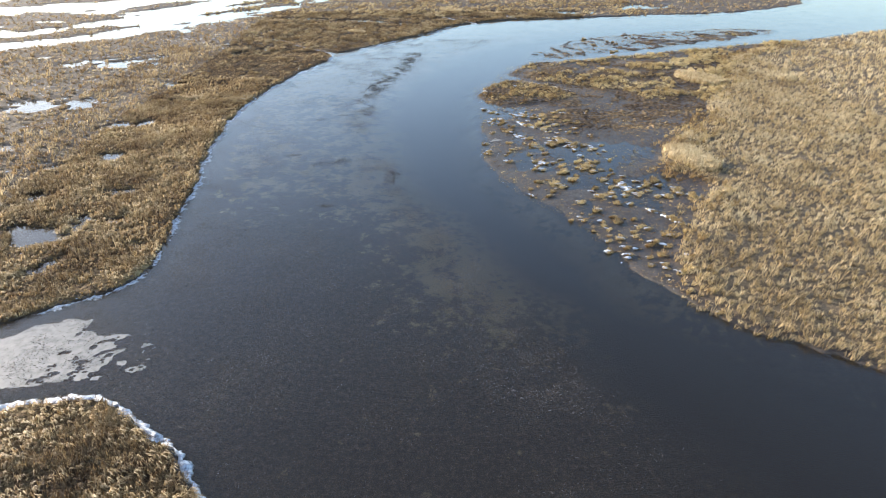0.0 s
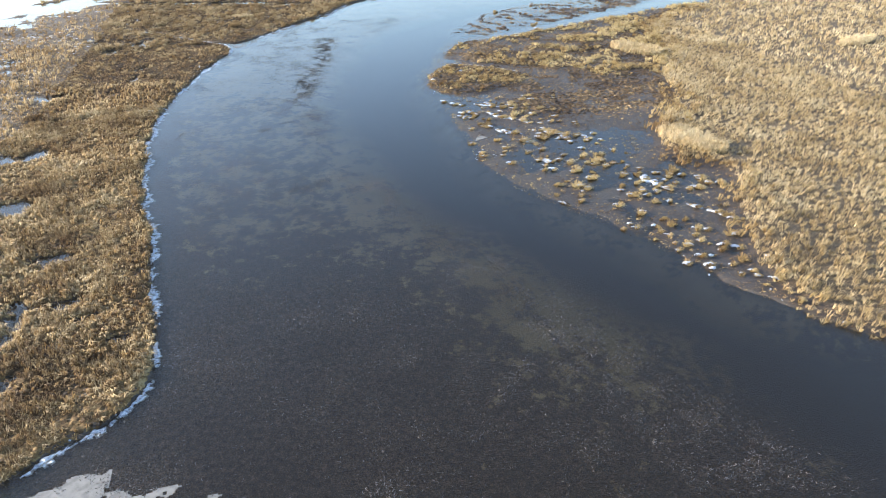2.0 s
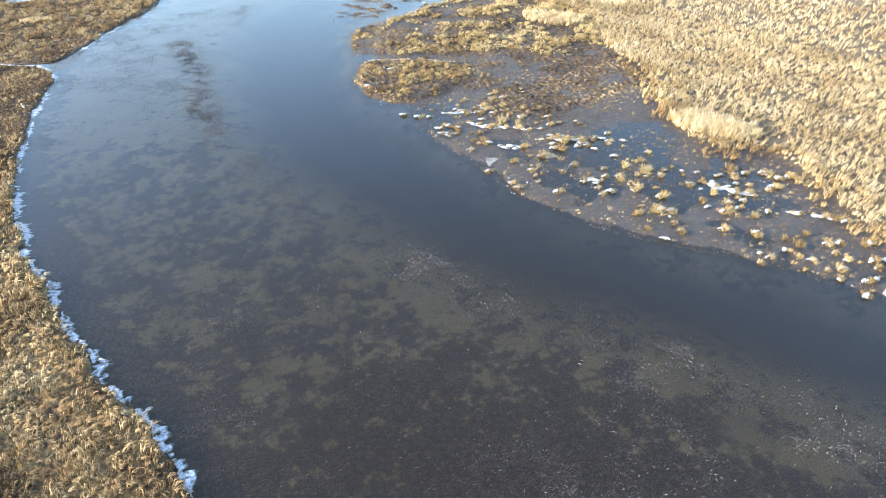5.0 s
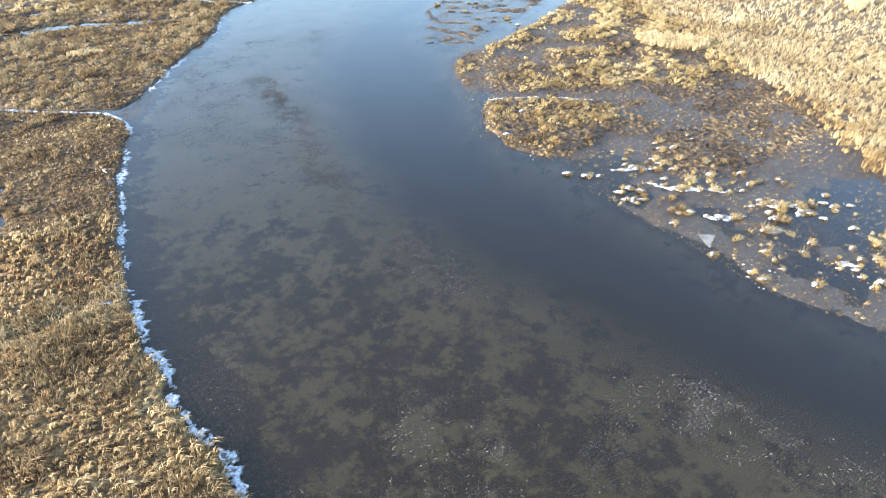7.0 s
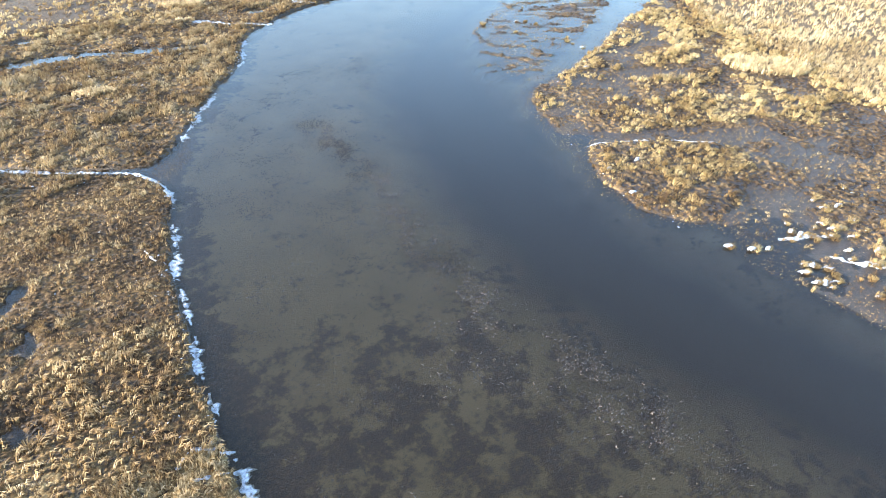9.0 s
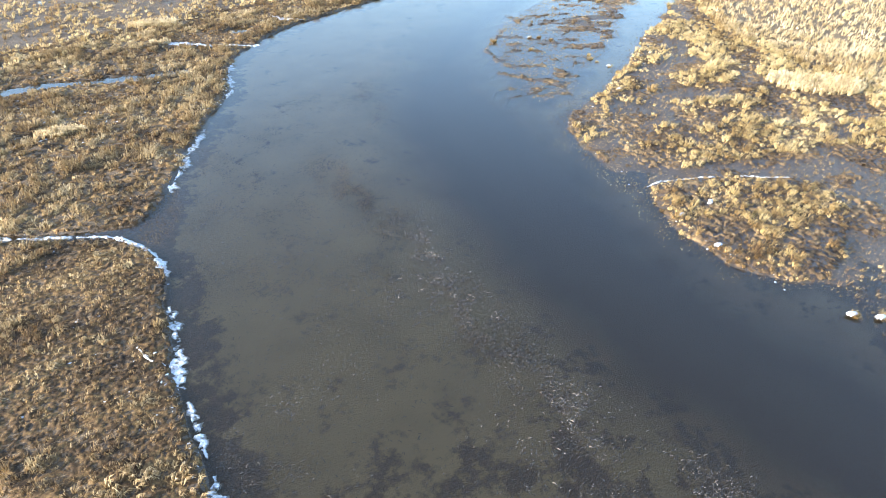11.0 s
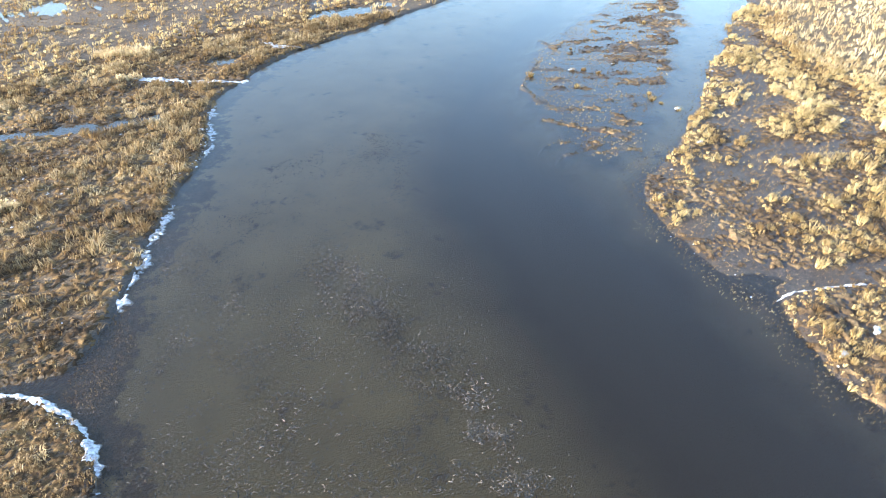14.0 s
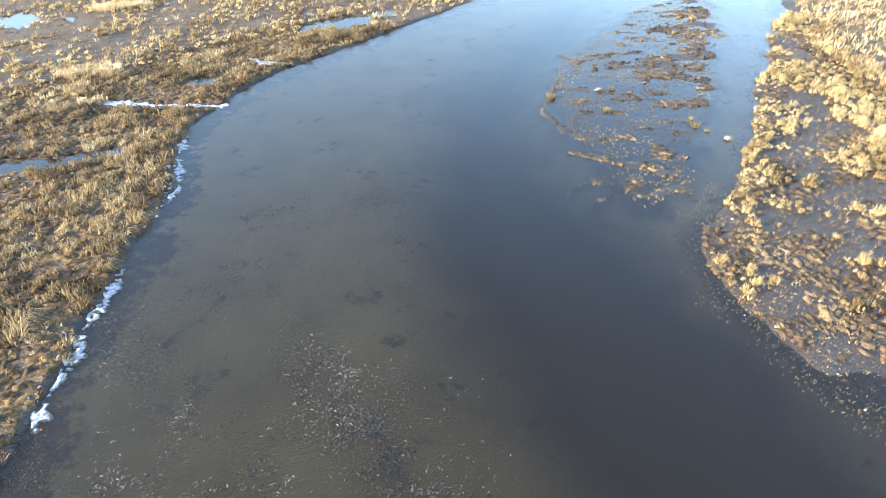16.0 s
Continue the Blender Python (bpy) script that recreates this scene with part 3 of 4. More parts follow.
# ---------------------------------------------------------------- sedge on the left banks
def build_left_sedge():
    rng = np.random.default_rng(3)
    parts = []
    # far stretches of the marsh, in coarse tufts
    bands = [(-62, -50, 44, 152, 0.75, 9, 0.065), (-130, -62, 60, 152, 1.3, 9, 0.10), (-130, -50, 152, 200, 1.3, 9, 0.08), (40, 150, 152, 200, 1.3, 9, 0.08), (-130, 150, 200, 262, 1.8, 8, 0.10), (-90, -42, -30, 34, 2.0, 7, 0.12), (-42, -8, -30, 10, 1.6, 7, 0.10), (-130, -50, 24, 60, 1.4, 9, 0.09), (-190, -130, 20, 255, 2.2, 6, 0.18)]
    for x0, x1, y0, y1, gap, blades, width in bands:
        x, y = scatter(x0, x1, y0, y1, gap, rng)
        p = survey(x, y)
        near = np.maximum(p["left"], p["isle"])
        thick = 0.45 * fbm(x, y, 5.0, 71, 3) + 0.55 * fbm(x, y, 1.1, 73, 2)
        bare = step(150, 195, y) * 0.20 + 0.12
        ok = (near > 0.05) & (p["z"] > 0.02) & (thick > bare + 0.22 * rng.random(len(x)))
        x, y, z, thick = x[ok], y[ok], p["z"][ok], thick[ok]
        g = gap / 0.48
        h = (0.16 + 0.8 * thick**1.3) * (0.35 + 1.05 * rng.random(len(x))) * min(g, 1.5) ** 0.3
        parts.append(tufts(x, y, z, h, (0.12 + h * 0.5) * g**0.4, blades, np.full(len(x), width), rng, (0.45, -0.25), 0.5, np.clip(0.32 + thick * 0.8 + 0.75 * (rng.random(len(x)) - 0.5), 0, 1)))
    # matted stems over the whole of the near bank
    for x0, x1, y0, y1, gap, blades, width, high in [(-50, -20, 41, 110, 0.42, 8, 0.028, 0.34), (-50, -18, 110, 146, 0.42, 8, 0.027, 0.26), (-50, 40, 146, 200, 0.80, 8, 0.045, 0.26), (-42, -9, 10, 36, 0.42, 10, 0.028, 0.36)]:
        x, y = scatter(x0, x1, y0, y1, gap, rng)
        p = survey(x, y)
        near = np.maximum(p["left"], p["isle"])
        f, g = fbm(x, y, 3.5, 75, 3), fbm(x, y, 0.9, 79, 2)
        soggy = step(0.60, 0.72, f) * step(108, 112, y)
        ok = (near > 0.02) & (p["z"] > 0.01) & (g > 0.34 + 0.1 * rng.random(len(x))) & (rng.random(len(x)) > 0.45 * soggy)
        x, y, z, f, g = x[ok], y[ok], p["z"][ok], f[ok], g[ok]
        h = high * (0.15 + 1.4 * g) * (0.35 + 0.95 * rng.random(len(x)))
        parts.append(tufts(x, y, z + 0.06, h, 0.05 + h * 0.75, blades, np.full(len(x), width), rng, (0.35, -0.2), 0.55, np.clip(0.9 * g + 0.8 * (rng.random(len(x)) - 0.6) + 0.14 * step(124, 112, y) + 0.16 * step(146, 152, y), 0, 1)))
    # long pale sheaves combed over the lower bank
    for x0, x1, y0, y1, gap in [(-50, -20, 41, 122, 0.50), (-42, -9, 10, 36, 0.42)]:
        x, y = scatter(x0, x1, y0, y1, gap, rng)
        p = survey(x, y)
        near = np.maximum(p["left"], p["isle"])
        f = 0.5 * fbm(x, y, 6.0, 87, 3) + 0.5 * fbm(x, y, 1.4, 89, 2)
        ok = (near > 0.2) & (p["z"] > 0.02) & (f + 0.15 * (rng.random(len(x)) - 0.5) > 0.40 + 0.16 * step(112, 122, y))
        x, y, z, f = x[ok], y[ok], p["z"][ok], f[ok]
        h = (0.30 + 0.7 * (f - 0.3)) * (0.6 + 0.7 * rng.random(len(x)))
        parts.append(tufts(x, y, z + 0.04, h, 0.05 + h * 0.28, 7, np.full(len(x), 0.048), rng, (0.9, -0.55) if y1 < 40 else (0.55, -0.35), 0.34, np.clip((0.5 if y1 < 40 else 0.35) + 0.75 * rng.random(len(x)) + 0.5 * (f - 0.5), 0, 1)))
    # drooping tussocks standing out of the mat
    for x0, x1, y0, y1, gap, blades, width, high, cut, pale in [(-50, -20, 41, 110, 0.56, 20, 0.030, 0.46, 0.46, 0.66), (-50, -18, 110, 146, 0.62, 20, 0.026, 0.26, 0.52, 0.5), (-50, -18, 108, 146, 1.7, 42, 0.030, 0.46, 0.50, 0.85),
                                                                (-50, 40, 146, 200, 0.85, 22, 0.042, 0.42, 0.46, 0.66), (-50, 40, 146, 200, 2.1, 44, 0.044, 0.62, 0.47, 0.85), (-42, -9, 10, 36, 0.48, 22, 0.030, 0.50, 0.42, 0.45)]:
        x, y = scatter(x0, x1, y0, y1, gap, rng)
        p = survey(x, y)
        near = np.maximum(p["left"], p["isle"])
        f = 0.55 * fbm(x, y, 4.2, 71, 3) + 0.45 * fbm(x, y, 1.3, 73, 2)
        bank = step(0.1, 1.6, near) * (1 - 0.8 * step(3.2, 1.0, near) * step(136, 140, y) * step(153, 150, y))
        ok = (near > 0.15) & (p["z"] > 0.0) & (f + 0.12 * (rng.random(len(x)) - 0.5) > cut) & (rng.random(len(x)) < 0.25 + 0.75 * bank)
        x, y, z, f = x[ok], y[ok], p["z"][ok], f[ok]
        h = high * (0.45 + 0.8 * rng.random(len(x)) + 1.4 * (f - cut))
        parts.append(tufts(x, y, z, h, h * (0.75 + 0.5 * rng.random(len(x))) * (1.3 if y0 >= 146 else 1.0), blades, np.full(len(x), width), rng, (0.30, -0.18), 0.90 if y0 >= 146 else 0.74, np.clip(pale + 0.7 * (rng.random(len(x)) - 0.5), 0, 1)))
    stuff("sedge_grass", parts, SEDGE, "dry tan sedge grass matted over the marsh bank", "grass")


def build_reeds():
    rng = np.random.default_rng(4)
    parts = []
    for x0, x1, y0, y1, gap, blades, width in [(19, 66, 24, 126, 0.60, 14, 0.037), (66, 150, 0, 195, 1.15, 8, 0.085), (44, 66, 126, 152, 0.78, 15, 0.042)]:
        x, y = scatter(x0, x1, y0, y1, gap, rng)
        p = survey(x, y)
        thick = fbm(x, y, 4.0, 81, 3)
        clump = fbm(x, y, 1.5, 83, 2)
        ok = (p["reeds"] > 0.1 - 1.9 * step(50, 44, y)) & (p["right"] > 0.1) & (0.4 * thick + 0.6 * clump > 0.20 + 0.16 * rng.random(len(x)))
        x, y, z, thick = x[ok], y[ok], p["z"][ok], thick[ok]
        h = (0.26 + 0.22 * thick + 0.34 * clump[ok]) * (0.6 + 0.7 * rng.random(len(x))) * (gap / 0.52) ** 0.35
        parts.append(tufts(x, y, z, h, h * 0.72 * (gap / 0.6) ** 0.5, blades, np.full(len(x), width), rng, (0.28, -0.18), 0.52, np.clip(thick * 0.8 + 0.6 * (rng.random(len(x)) - 0.4) - 0.30 * step(66, 46, y), 0, 1)))
    stuff("reed_bed", parts, REED, "dense pale golden dry reed bed beside the river", "reeds")


def build_meadow_tussocks():
    rng = np.random.default_rng(5)
    parts = []
    # spit and meadow on the right, rough tussock ground far on the left
    for gap, blades, high, cut in ((0.66, 22, 0.26, 0.485), (1.15, 50, 0.52, 0.50)):
        x, y = scatter(4, 90, 102, 160, gap, rng)
        p = survey(x, y)
        f, g = fbm(x, y, 5.0, 91, 3), fbm(x, y, 2.2, 93, 2)
        rim = step(4.0, 0.5, p["meadow"]) * step(30, 36, x)
        ok = (p["meadow"] > 0.0) & (0.6 * f + 0.4 * g + 0.10 * rim + 0.05 * step(36, 26, x) > cut) & (p["z"] > -0.06)
        x, y, z, f = x[ok], y[ok], p["z"][ok], f[ok]
        h = high * (0.5 + 0.8 * rng.random(len(x)) + 0.8 * (f - 0.45))
        parts.append(tufts(x, y, np.maximum(z, -0.02), h, h * (0.85 + 0.5 * rng.random(len(x))), blades, np.full(len(x), 0.025), rng, (0.45, -0.3), 0.86, np.clip(0.30 + 0.8 * rng.random(len(x)) - 0.25 * step(9, 4, p["meadow"][ok]) * step(30, 22, x), 0, 1)))
    for gap, blades, high, cut in ((0.5, 16, 0.25, 0.38), (0.95, 46, 0.50, 0.42)):
        x, y = scatter(3, 26, 100, 122, gap, rng)
        p = survey(x, y)
        f = fbm(x, y, 2.6, 99, 3)
        ok = (p["spit"] > -0.1) & (f > cut)
        x, y, z, f = x[ok], y[ok], p["z"][ok], f[ok]
        h = high * (0.5 + 0.8 * rng.random(len(x))) * (0.55 + 0.45 * step(0.2, 2.0, p["spit"][ok]))
        parts.append(tufts(x, y, z, h, h * (0.8 + 0.5 * rng.random(len(x))), blades, np.full(len(x), 0.024), rng, (0.5, -0.35), 0.84, np.clip(0.85 * rng.random(len(x)) - 0.15 + 0.4 * step(0.5, 0.7, f), 0, 1)))
    # fine speckle of stubble on the mud's outer edge
    x, y = scatter(3, 28, 40, 140, 0.36, rng)
    p = survey(x, y)
    ok = (p["right"] > np.where(y > 108, -1.1, 0.5)) & (p["reeds"] < -0.5) & (rng.random(len(x)) < 0.25 + 0.75 * step(4.0, 0.5, p["right"])) & (fbm(x, y, 1.6, 107, 2) > 0.34)
    x, y, z = x[ok], y[ok], np.maximum(p["z"][ok], -0.03)
    h = 0.04 + 0.07 * rng.random(len(x))
    parts.append(tufts(x, y, z, h, h * 1.3, 4, np.full(len(x), 0.022), rng, (0.6, -0.4), 0.5, 0.5 * rng.random(len(x))))
    x, y = scatter(22, 90, 46, 152, 0.95, rng)
    p = survey(x, y)
    f = fbm(x, y, 3.0, 97, 2)
    ok = (p["reeds"] > -1.8) & (p["reeds"] < 3.2) & (p["right"] > 2.5) & (f > 0.42) & (p["z"] > -0.05)
    x, y, z, f = x[ok], y[ok], p["z"][ok], f[ok]
    h = (0.35 + 0.5 * f) * (0.6 + 0.7 * rng.random(len(x)))
    parts.append(tufts(x, y, z, h, h * 0.85, 20, np.full(len(x), 0.034), rng, (0.45, -0.3), 0.6, 0.6 * rng.random(len(x))))
    # small ragged tufts scattered over the shallows
    x, y = scatter(5, 42, 44, 104, 0.7, rng)
    p = survey(x, y)
    f = fbm(x, y, 3.0, 98, 3)
    ok = (p["right"] > 0.8) & (p["reeds"] < 0.4) & (p["spit"] < 0) & (f > 0.48) & (rng.random(len(x)) < 0.34)
    x, y, z = x[ok], y[ok], np.maximum(p["z"][ok], -0.05)
    h = 0.08 + 0.22 * rng.random(len(x)) ** 2
    parts.append(tufts(x, y, z, h, h * 1.3, 16, np.full(len(x), 0.022), rng, (0.8, -0.5), 0.62, 0.75 * rng.random(len(x))))
    x, y = scatter(-75, 60, 196, 250, 1.4, rng)
    p = survey(x, y)
    f = fbm(x, y, 6, 95, 3)
    ok = (p["left"] > 2.5) & (f > 0.45) & (p["z"] > -0.03)
    x, y, z, f = x[ok], y[ok], p["z"][ok], f[ok]
    h = (0.28 + 0.36 * f) * (0.6 + 0.7 * rng.random(len(x)))
    parts.append(tufts(x, y, z, h, h * 1.1, 14, np.full(len(x), 0.07), rng, (0.45, -0.3), 0.66))
    stuff("tussock_grass", parts, TUSSOCK, "golden drooping tussock sedge on wet peat", "grass")


build_left_sedge()
build_reeds()
build_meadow_tussocks()


def build_litter():
    """Flattened dead stems: low brown blades over the banks, stubble on the wet mud."""
    rng = np.random.default_rng(6)
    parts = []
    for x0, x1, y0, y1, gap, width in [(-60, 70, 200, 245, 1.0, 0.08)]:
        x, y = scatter(x0, x1, y0, y1, gap, rng)
        p = survey(x, y)
        ok = (np.maximum(p["left"], p["isle"]) > -0.1) & (p["z"] > 0.0)
        x, y, z = x[ok], y[ok], p["z"][ok]
        h = 0.07 + 0.10 * rng.random(len(x))
        parts.append(tufts(x, y, z, h, h * 2.2, 6, np.full(len(x), width * 0.8), rng, (1.2, -0.7), 0.6, 0.05 + rng.random(len(x)) * 0.55))
    x, y = scatter(3, 90, 38, 172, 0.72, rng)
    p = survey(x, y)
    f = fbm(x, y, 4.0, 101, 3)
    field = np.maximum(step(84, 90, y) * step(6, 12, p["right"]), step(-1, 1, p["meadow"]))
    edge = step(6, 3, p["right"])
    wet_zone = (p["right"] > np.where(y > 108, -0.9, 0.5)) & (p["reeds"] < 0.8) & (f > 0.40 - 0.25 * field - 0.30 * edge - 0.2 * step(-6, -2, p["reeds"]) + 0.16 * rng.random(len(x)))
    bar_zone = (p["bar"] > -0.5) & (p["z"] > -0.03) & (rng.random(len(x)) < 0.8)
    ok = (wet_zone | bar_zone) & (p["z"] > np.where(p["right"] < 2, -0.4, -0.13))
    x, y, z = x[ok], y[ok], np.maximum(p["z"][ok], -0.04)
    h = (0.10 + 0.13 * rng.random(len(x))) * (1 - 0.4 * edge[ok])
    parts.append(tufts(x, y, z, h, h * 1.5, 6, np.full(len(x), 0.034), rng, (0.7, -0.45), 0.55, rng.random(len(x)) * np.where(bar_zone[ok], 0.6, 0.45)))
    # drowned stems of the mud bar
    bx, by = scatter(14, 92, 128, 174, 0.5, rng)
    p2 = survey(bx, by)
    f2 = fbm(0.70 * bx - 0.714 * by, (0.714 * bx + 0.70 * by) * 2.2, 2.8, 59, 3)
    in_bar = (p2["bar"] > -1.4) & (p2["z"] > -0.16) & (f2 > 0.35 + 0.12 * rng.random(len(bx)))
    bx, by = bx[in_bar], by[in_bar]
    h2 = 0.05 + 0.05 * rng.random(len(bx))
    parts.append(tufts(bx, by, 0.0 * bx, h2, h2 * 2.5, 5, np.full(len(bx), 0.048), rng, (1.6, 0.9), 0.6, 0.1 + rng.random(len(bx)) * 0.5))
    # dark drowned stubble in the inlet below the bank
    x, y = scatter(-26, -16, 138, 152, 0.24, rng)
    ok = (inside(x, y, INLET) + 2.4 * (fbm(x, y, 1.2, 125, 3) - 0.5) > -0.2) & (rng.random(len(x)) < 0.7)
    x, y = x[ok], y[ok]
    h = 0.03 + 0.06 * rng.random(len(x))
    parts.append(tufts(x, y, 0.0 * x, h, h * 2.0, 5, np.full(len(x), 0.026), rng, (0.8, 0.3), 0.5, 0.22 * rng.random(len(x))))
    # low brown grass of the peat field and the meadow
    x, y = scatter(4, 84, 84, 156, 0.75, rng)
    p = survey(x, y)
    f = fbm(x, y, 3.5, 103, 3)
    ok = (p["reeds"] < 1.0) & (np.maximum.reduce([step(84, 92, y) * step(7, 12, p["right"]), step(-0.5, 1, p["meadow"]), 0.75 * step(-0.6, 1, p["right"]) * step(98, 104, y)]) > rng.random(len(x))) & (f > 0.36) & (p["z"] > -0.05)
    x, y, z, f = x[ok], y[ok], p["z"][ok], f[ok]
    h = (0.10 + 0.28 * f) * (0.6 + 0.7 * rng.random(len(x)))
    parts.append(tufts(x, y, z, h, h * 0.75, 7, np.full(len(x), 0.024), rng, (0.5, -0.35), 0.4, 0.30 * rng.random(len(x)) + 0.15 * step(104, 116, y)))
    stuff("sedge_litter", parts, SEDGE, "flattened brown dead sedge stems on wet peat", "grass")


build_litter()


# ---------------------------------------------------------------- drifting weed on the water
def build_drift():
    rng = np.random.default_rng(7)
    bands = [rounded(b, 2, False) for b in ([(-6.4, 143.4), (-5.2, 140.4), (-6.8, 135.2), (-8.1, 129.4), (-9.4, 123.6), (-11.2, 118), (-11.8, 114.3), (-14, 106.4), (-12, 101), (-13, 91)],
                                            [(-16, 78), (-10, 79), (-6, 73.6), (-2.8, 63), (-0.4, 57)], [(-4, 63), (0, 58), (-0.8, 52), (2.6, 44.5), (6, 40), (9, 33)])]
    x, y = rng.uniform(-33, 24, 720000), rng.uniform(20, 160, 720000)
    p = survey(x, y)
    d = np.minimum.reduce([to_line(x, y, b) for b in bands])
    f, g = fbm(x, y, 7, 111, 4), fbm(x, y, 1.3, 121, 2)
    shoal = step(1.0, -4.0, p["channel"])
    south = step(100, 55, y)
    dens = 1.0 * step(2.8, 0.2, d) * step(0.42, 0.60, g) + shoal * (0.36 + 0.30 * south) * step(0.42 - 0.08 * south, 0.60, f) * step(0.42, 0.66, g) + shoal * (0.03 + 0.03 * south)
    ok = (p["z"] < -0.08) & (rng.random(len(x)) < dens * 0.8) & (p["right"] < -1.0)
    x, y = x[ok], y[ok]
    m = len(x)
    a, ln, w = rng.normal(0.5, 1.3, m), (0.03 + 0.09 * rng.random(m) ** 2) * (1 + 0.25 * step(100, 118, y)), (0.009 + 0.010 * rng.random(m)) * (1 + 0.45 * step(100, 118, y))
    bend, tilt = rng.normal(0, 0.5, m), rng.uniform(0.0, 0.05, m)
    c0, s0, c1, s1 = np.cos(a), np.sin(a), np.cos(a + bend), np.sin(a + bend)
    z0 = np.full(m, 0.006)
    v = np.empty((m, 6, 3))
    v[:, 0] = np.stack([x - c0 * ln - s0 * w, y - s0 * ln + c0 * w, z0], 1)
    v[:, 1] = np.stack([x - c0 * ln + s0 * w, y - s0 * ln - c0 * w, z0], 1)
    v[:, 2] = np.stack([x + s0 * w, y - c0 * w, z0 + tilt], 1)
    v[:, 3] = np.stack([x - s0 * w, y + c0 * w, z0 + tilt * 1.4], 1)
    v[:, 4] = np.stack([x + c1 * ln + s1 * w, y + s1 * ln - c1 * w, z0], 1)
    v[:, 5] = np.stack([x + c1 * ln - s1 * w, y + s1 * ln + c1 * w, z0 + tilt * 0.5], 1)
    i = np.arange(m)[:, None] * 6
    quads = np.concatenate([i + np.array([[0, 1, 2, 3]]), i + np.array([[3, 2, 4, 5]])])
    me = mesh_from("floating_weed", v.reshape(-1, 3), quads, None, DRIFT, {"tint": np.repeat(np.where(rng.random(m) < 0.58, rng.random(m) * 0.3, 0.45 + 0.55 * rng.random(m)) - 0.25 * step(100, 118, y), 6)})
    tagged(new("floating_weed", me), "torn pondweed and stem scraps floating on the water", "weeds", kind="stuff")
    # curled leaves standing just out of the shallows
    x, y = scatter(-33, 14, 34, 152, 0.42, rng)
    p = survey(x, y)
    d = np.minimum.reduce([to_line(x, y, b) for b in bands])
    f, g = fbm(x, y, 6, 113, 3), fbm(x, y, 1.6, 123, 2)
    shoal = step(1.5, -2.5, p["channel"]) * step(150, 128, y + 0.6 * x)
    dens = shoal * (0.10 + 0.55 * step(0.46, 0.66, f) * step(0.40, 0.60, g)) + 0.75 * step(2.4, 0.3, d) * step(0.42, 0.58, g)
    ok = (p["z"] < -0.1) & (p["right"] < -1.0) & (rng.random(len(x)) < dens)
    x, y = x[ok], y[ok]
    h = 0.03 + 0.10 * rng.random(len(x)) ** 1.5
    v, q, t, tint = tufts(x, y, 0.0 * x, h, 0.05 + 0.14 * rng.random(len(x)), 5, np.full(len(x), 0.022), rng, (0.3, 0.2), 0.45, np.clip(np.where(rng.random(len(x)) < 0.65, 0.2, 0.62) + 0.3 * (rng.random(len(x)) - 0.5), 0, 1))
    tagged(new("pondweed_leaves", mesh_from("pondweed_leaves", v, q, t, DRIFT, {"tint": tint})), "dark curled pondweed leaves breaking the shallow water", "weeds", kind="stuff")


build_drift()


# ---------------------------------------------------------------- ice along the shores
def part(name, me, parent, label=""):
    ob = new(name, me)
    ob.parent = parent
    return tagged(ob, label)


def ice_piece(line, width, high, rng, seed, fine=0.30, cut=1.45):
    """A ragged crust of ice draped along a short line, breaking up where it thins."""
    seg = np.hypot(*np.diff(line, axis=0).T)
    arc = np.concatenate([[0], np.cumsum(seg)])
    n = max(6, int(arc[-1] / 0.11))
    s = np.linspace(0, arc[-1], n)
    cx, cy = np.interp(s, arc, line[:, 0]), np.interp(s, arc, line[:, 1])
    tx, ty = np.gradient(cx), np.gradient(cy)
    ln = np.hypot(tx, ty) + 1e-9
    nx, ny = -ty / ln, tx / ln
    taper = np.sin(np.pi * np.clip(np.arange(n) / (n - 1), 0.05, 0.95)) ** 0.35
    a = np.maximum(2.6 * fbm(s + seed * 7.3, s * 0, 0.5, seed, 3) - 0.35, 0.06) * width * taper
    b = np.maximum(2.4 * fbm(s - seed * 3.1, s * 0 + 9, 0.45, seed + 5, 3) - 0.4, 0.06) * width * taper
    rows = []
    for k in np.linspace(-1, 1, 9):
        off = np.where(k < 0, k * a, k * b)
        x, y = cx + nx * off, cy + ny * off
        lump = fbm(x, y, fine, 131 + seed, 3)
        dome = (1 - abs(k) ** 3) * taper
        lift = high * (3.4 * lump - cut) * dome - 0.05 * (1 - dome)
        rows.append(np.stack([x, y, np.maximum(survey(x, y)["z"], 0.0) + np.maximum(lift, -0.06), lift], 1))
    v = np.stack(rows, 1).reshape(-1, 4)
    k = len(rows)
    i = (np.arange(n - 1)[:, None] * k + np.arange(k - 1)[None]).ravel()
    quads = np.stack([i, i + 1, i + 1 + k, i + k], 1)
    quads = quads[v[quads, 3].max(1) > 0.0]
    used, back = np.unique(quads, return_inverse=True)
    return v[used, :3], back.reshape(-1, 4)


def crusts(v, q):
    """Splits a mesh into its connected pieces, leaving out crumbs."""
    tag = np.arange(len(v))
    for _ in range(400):
        low = tag[q].min(1)
        nxt = tag.copy()
        for c in range(4):
            np.minimum.at(nxt, q[:, c], low)
        if (nxt == tag).all():
            break
        tag = nxt
    for k in np.unique(tag[q[:, 0]]) if len(q) else ():
        mine = q[tag[q[:, 0]] == k]
        if len(mine) >= 8:
            used, back = np.unique(mine, return_inverse=True)
            yield v[used], back.reshape(-1, 4)


def along(line, a, b):
    seg = np.hypot(*np.diff(line, axis=0).T)
    arc = np.concatenate([[0], np.cumsum(seg)])
    s = np.linspace(a, b, max(4, int((b - a) / 0.3)))
    return np.stack([np.interp(s, arc, line[:, 0]), np.interp(s, arc, line[:, 1])], 1)


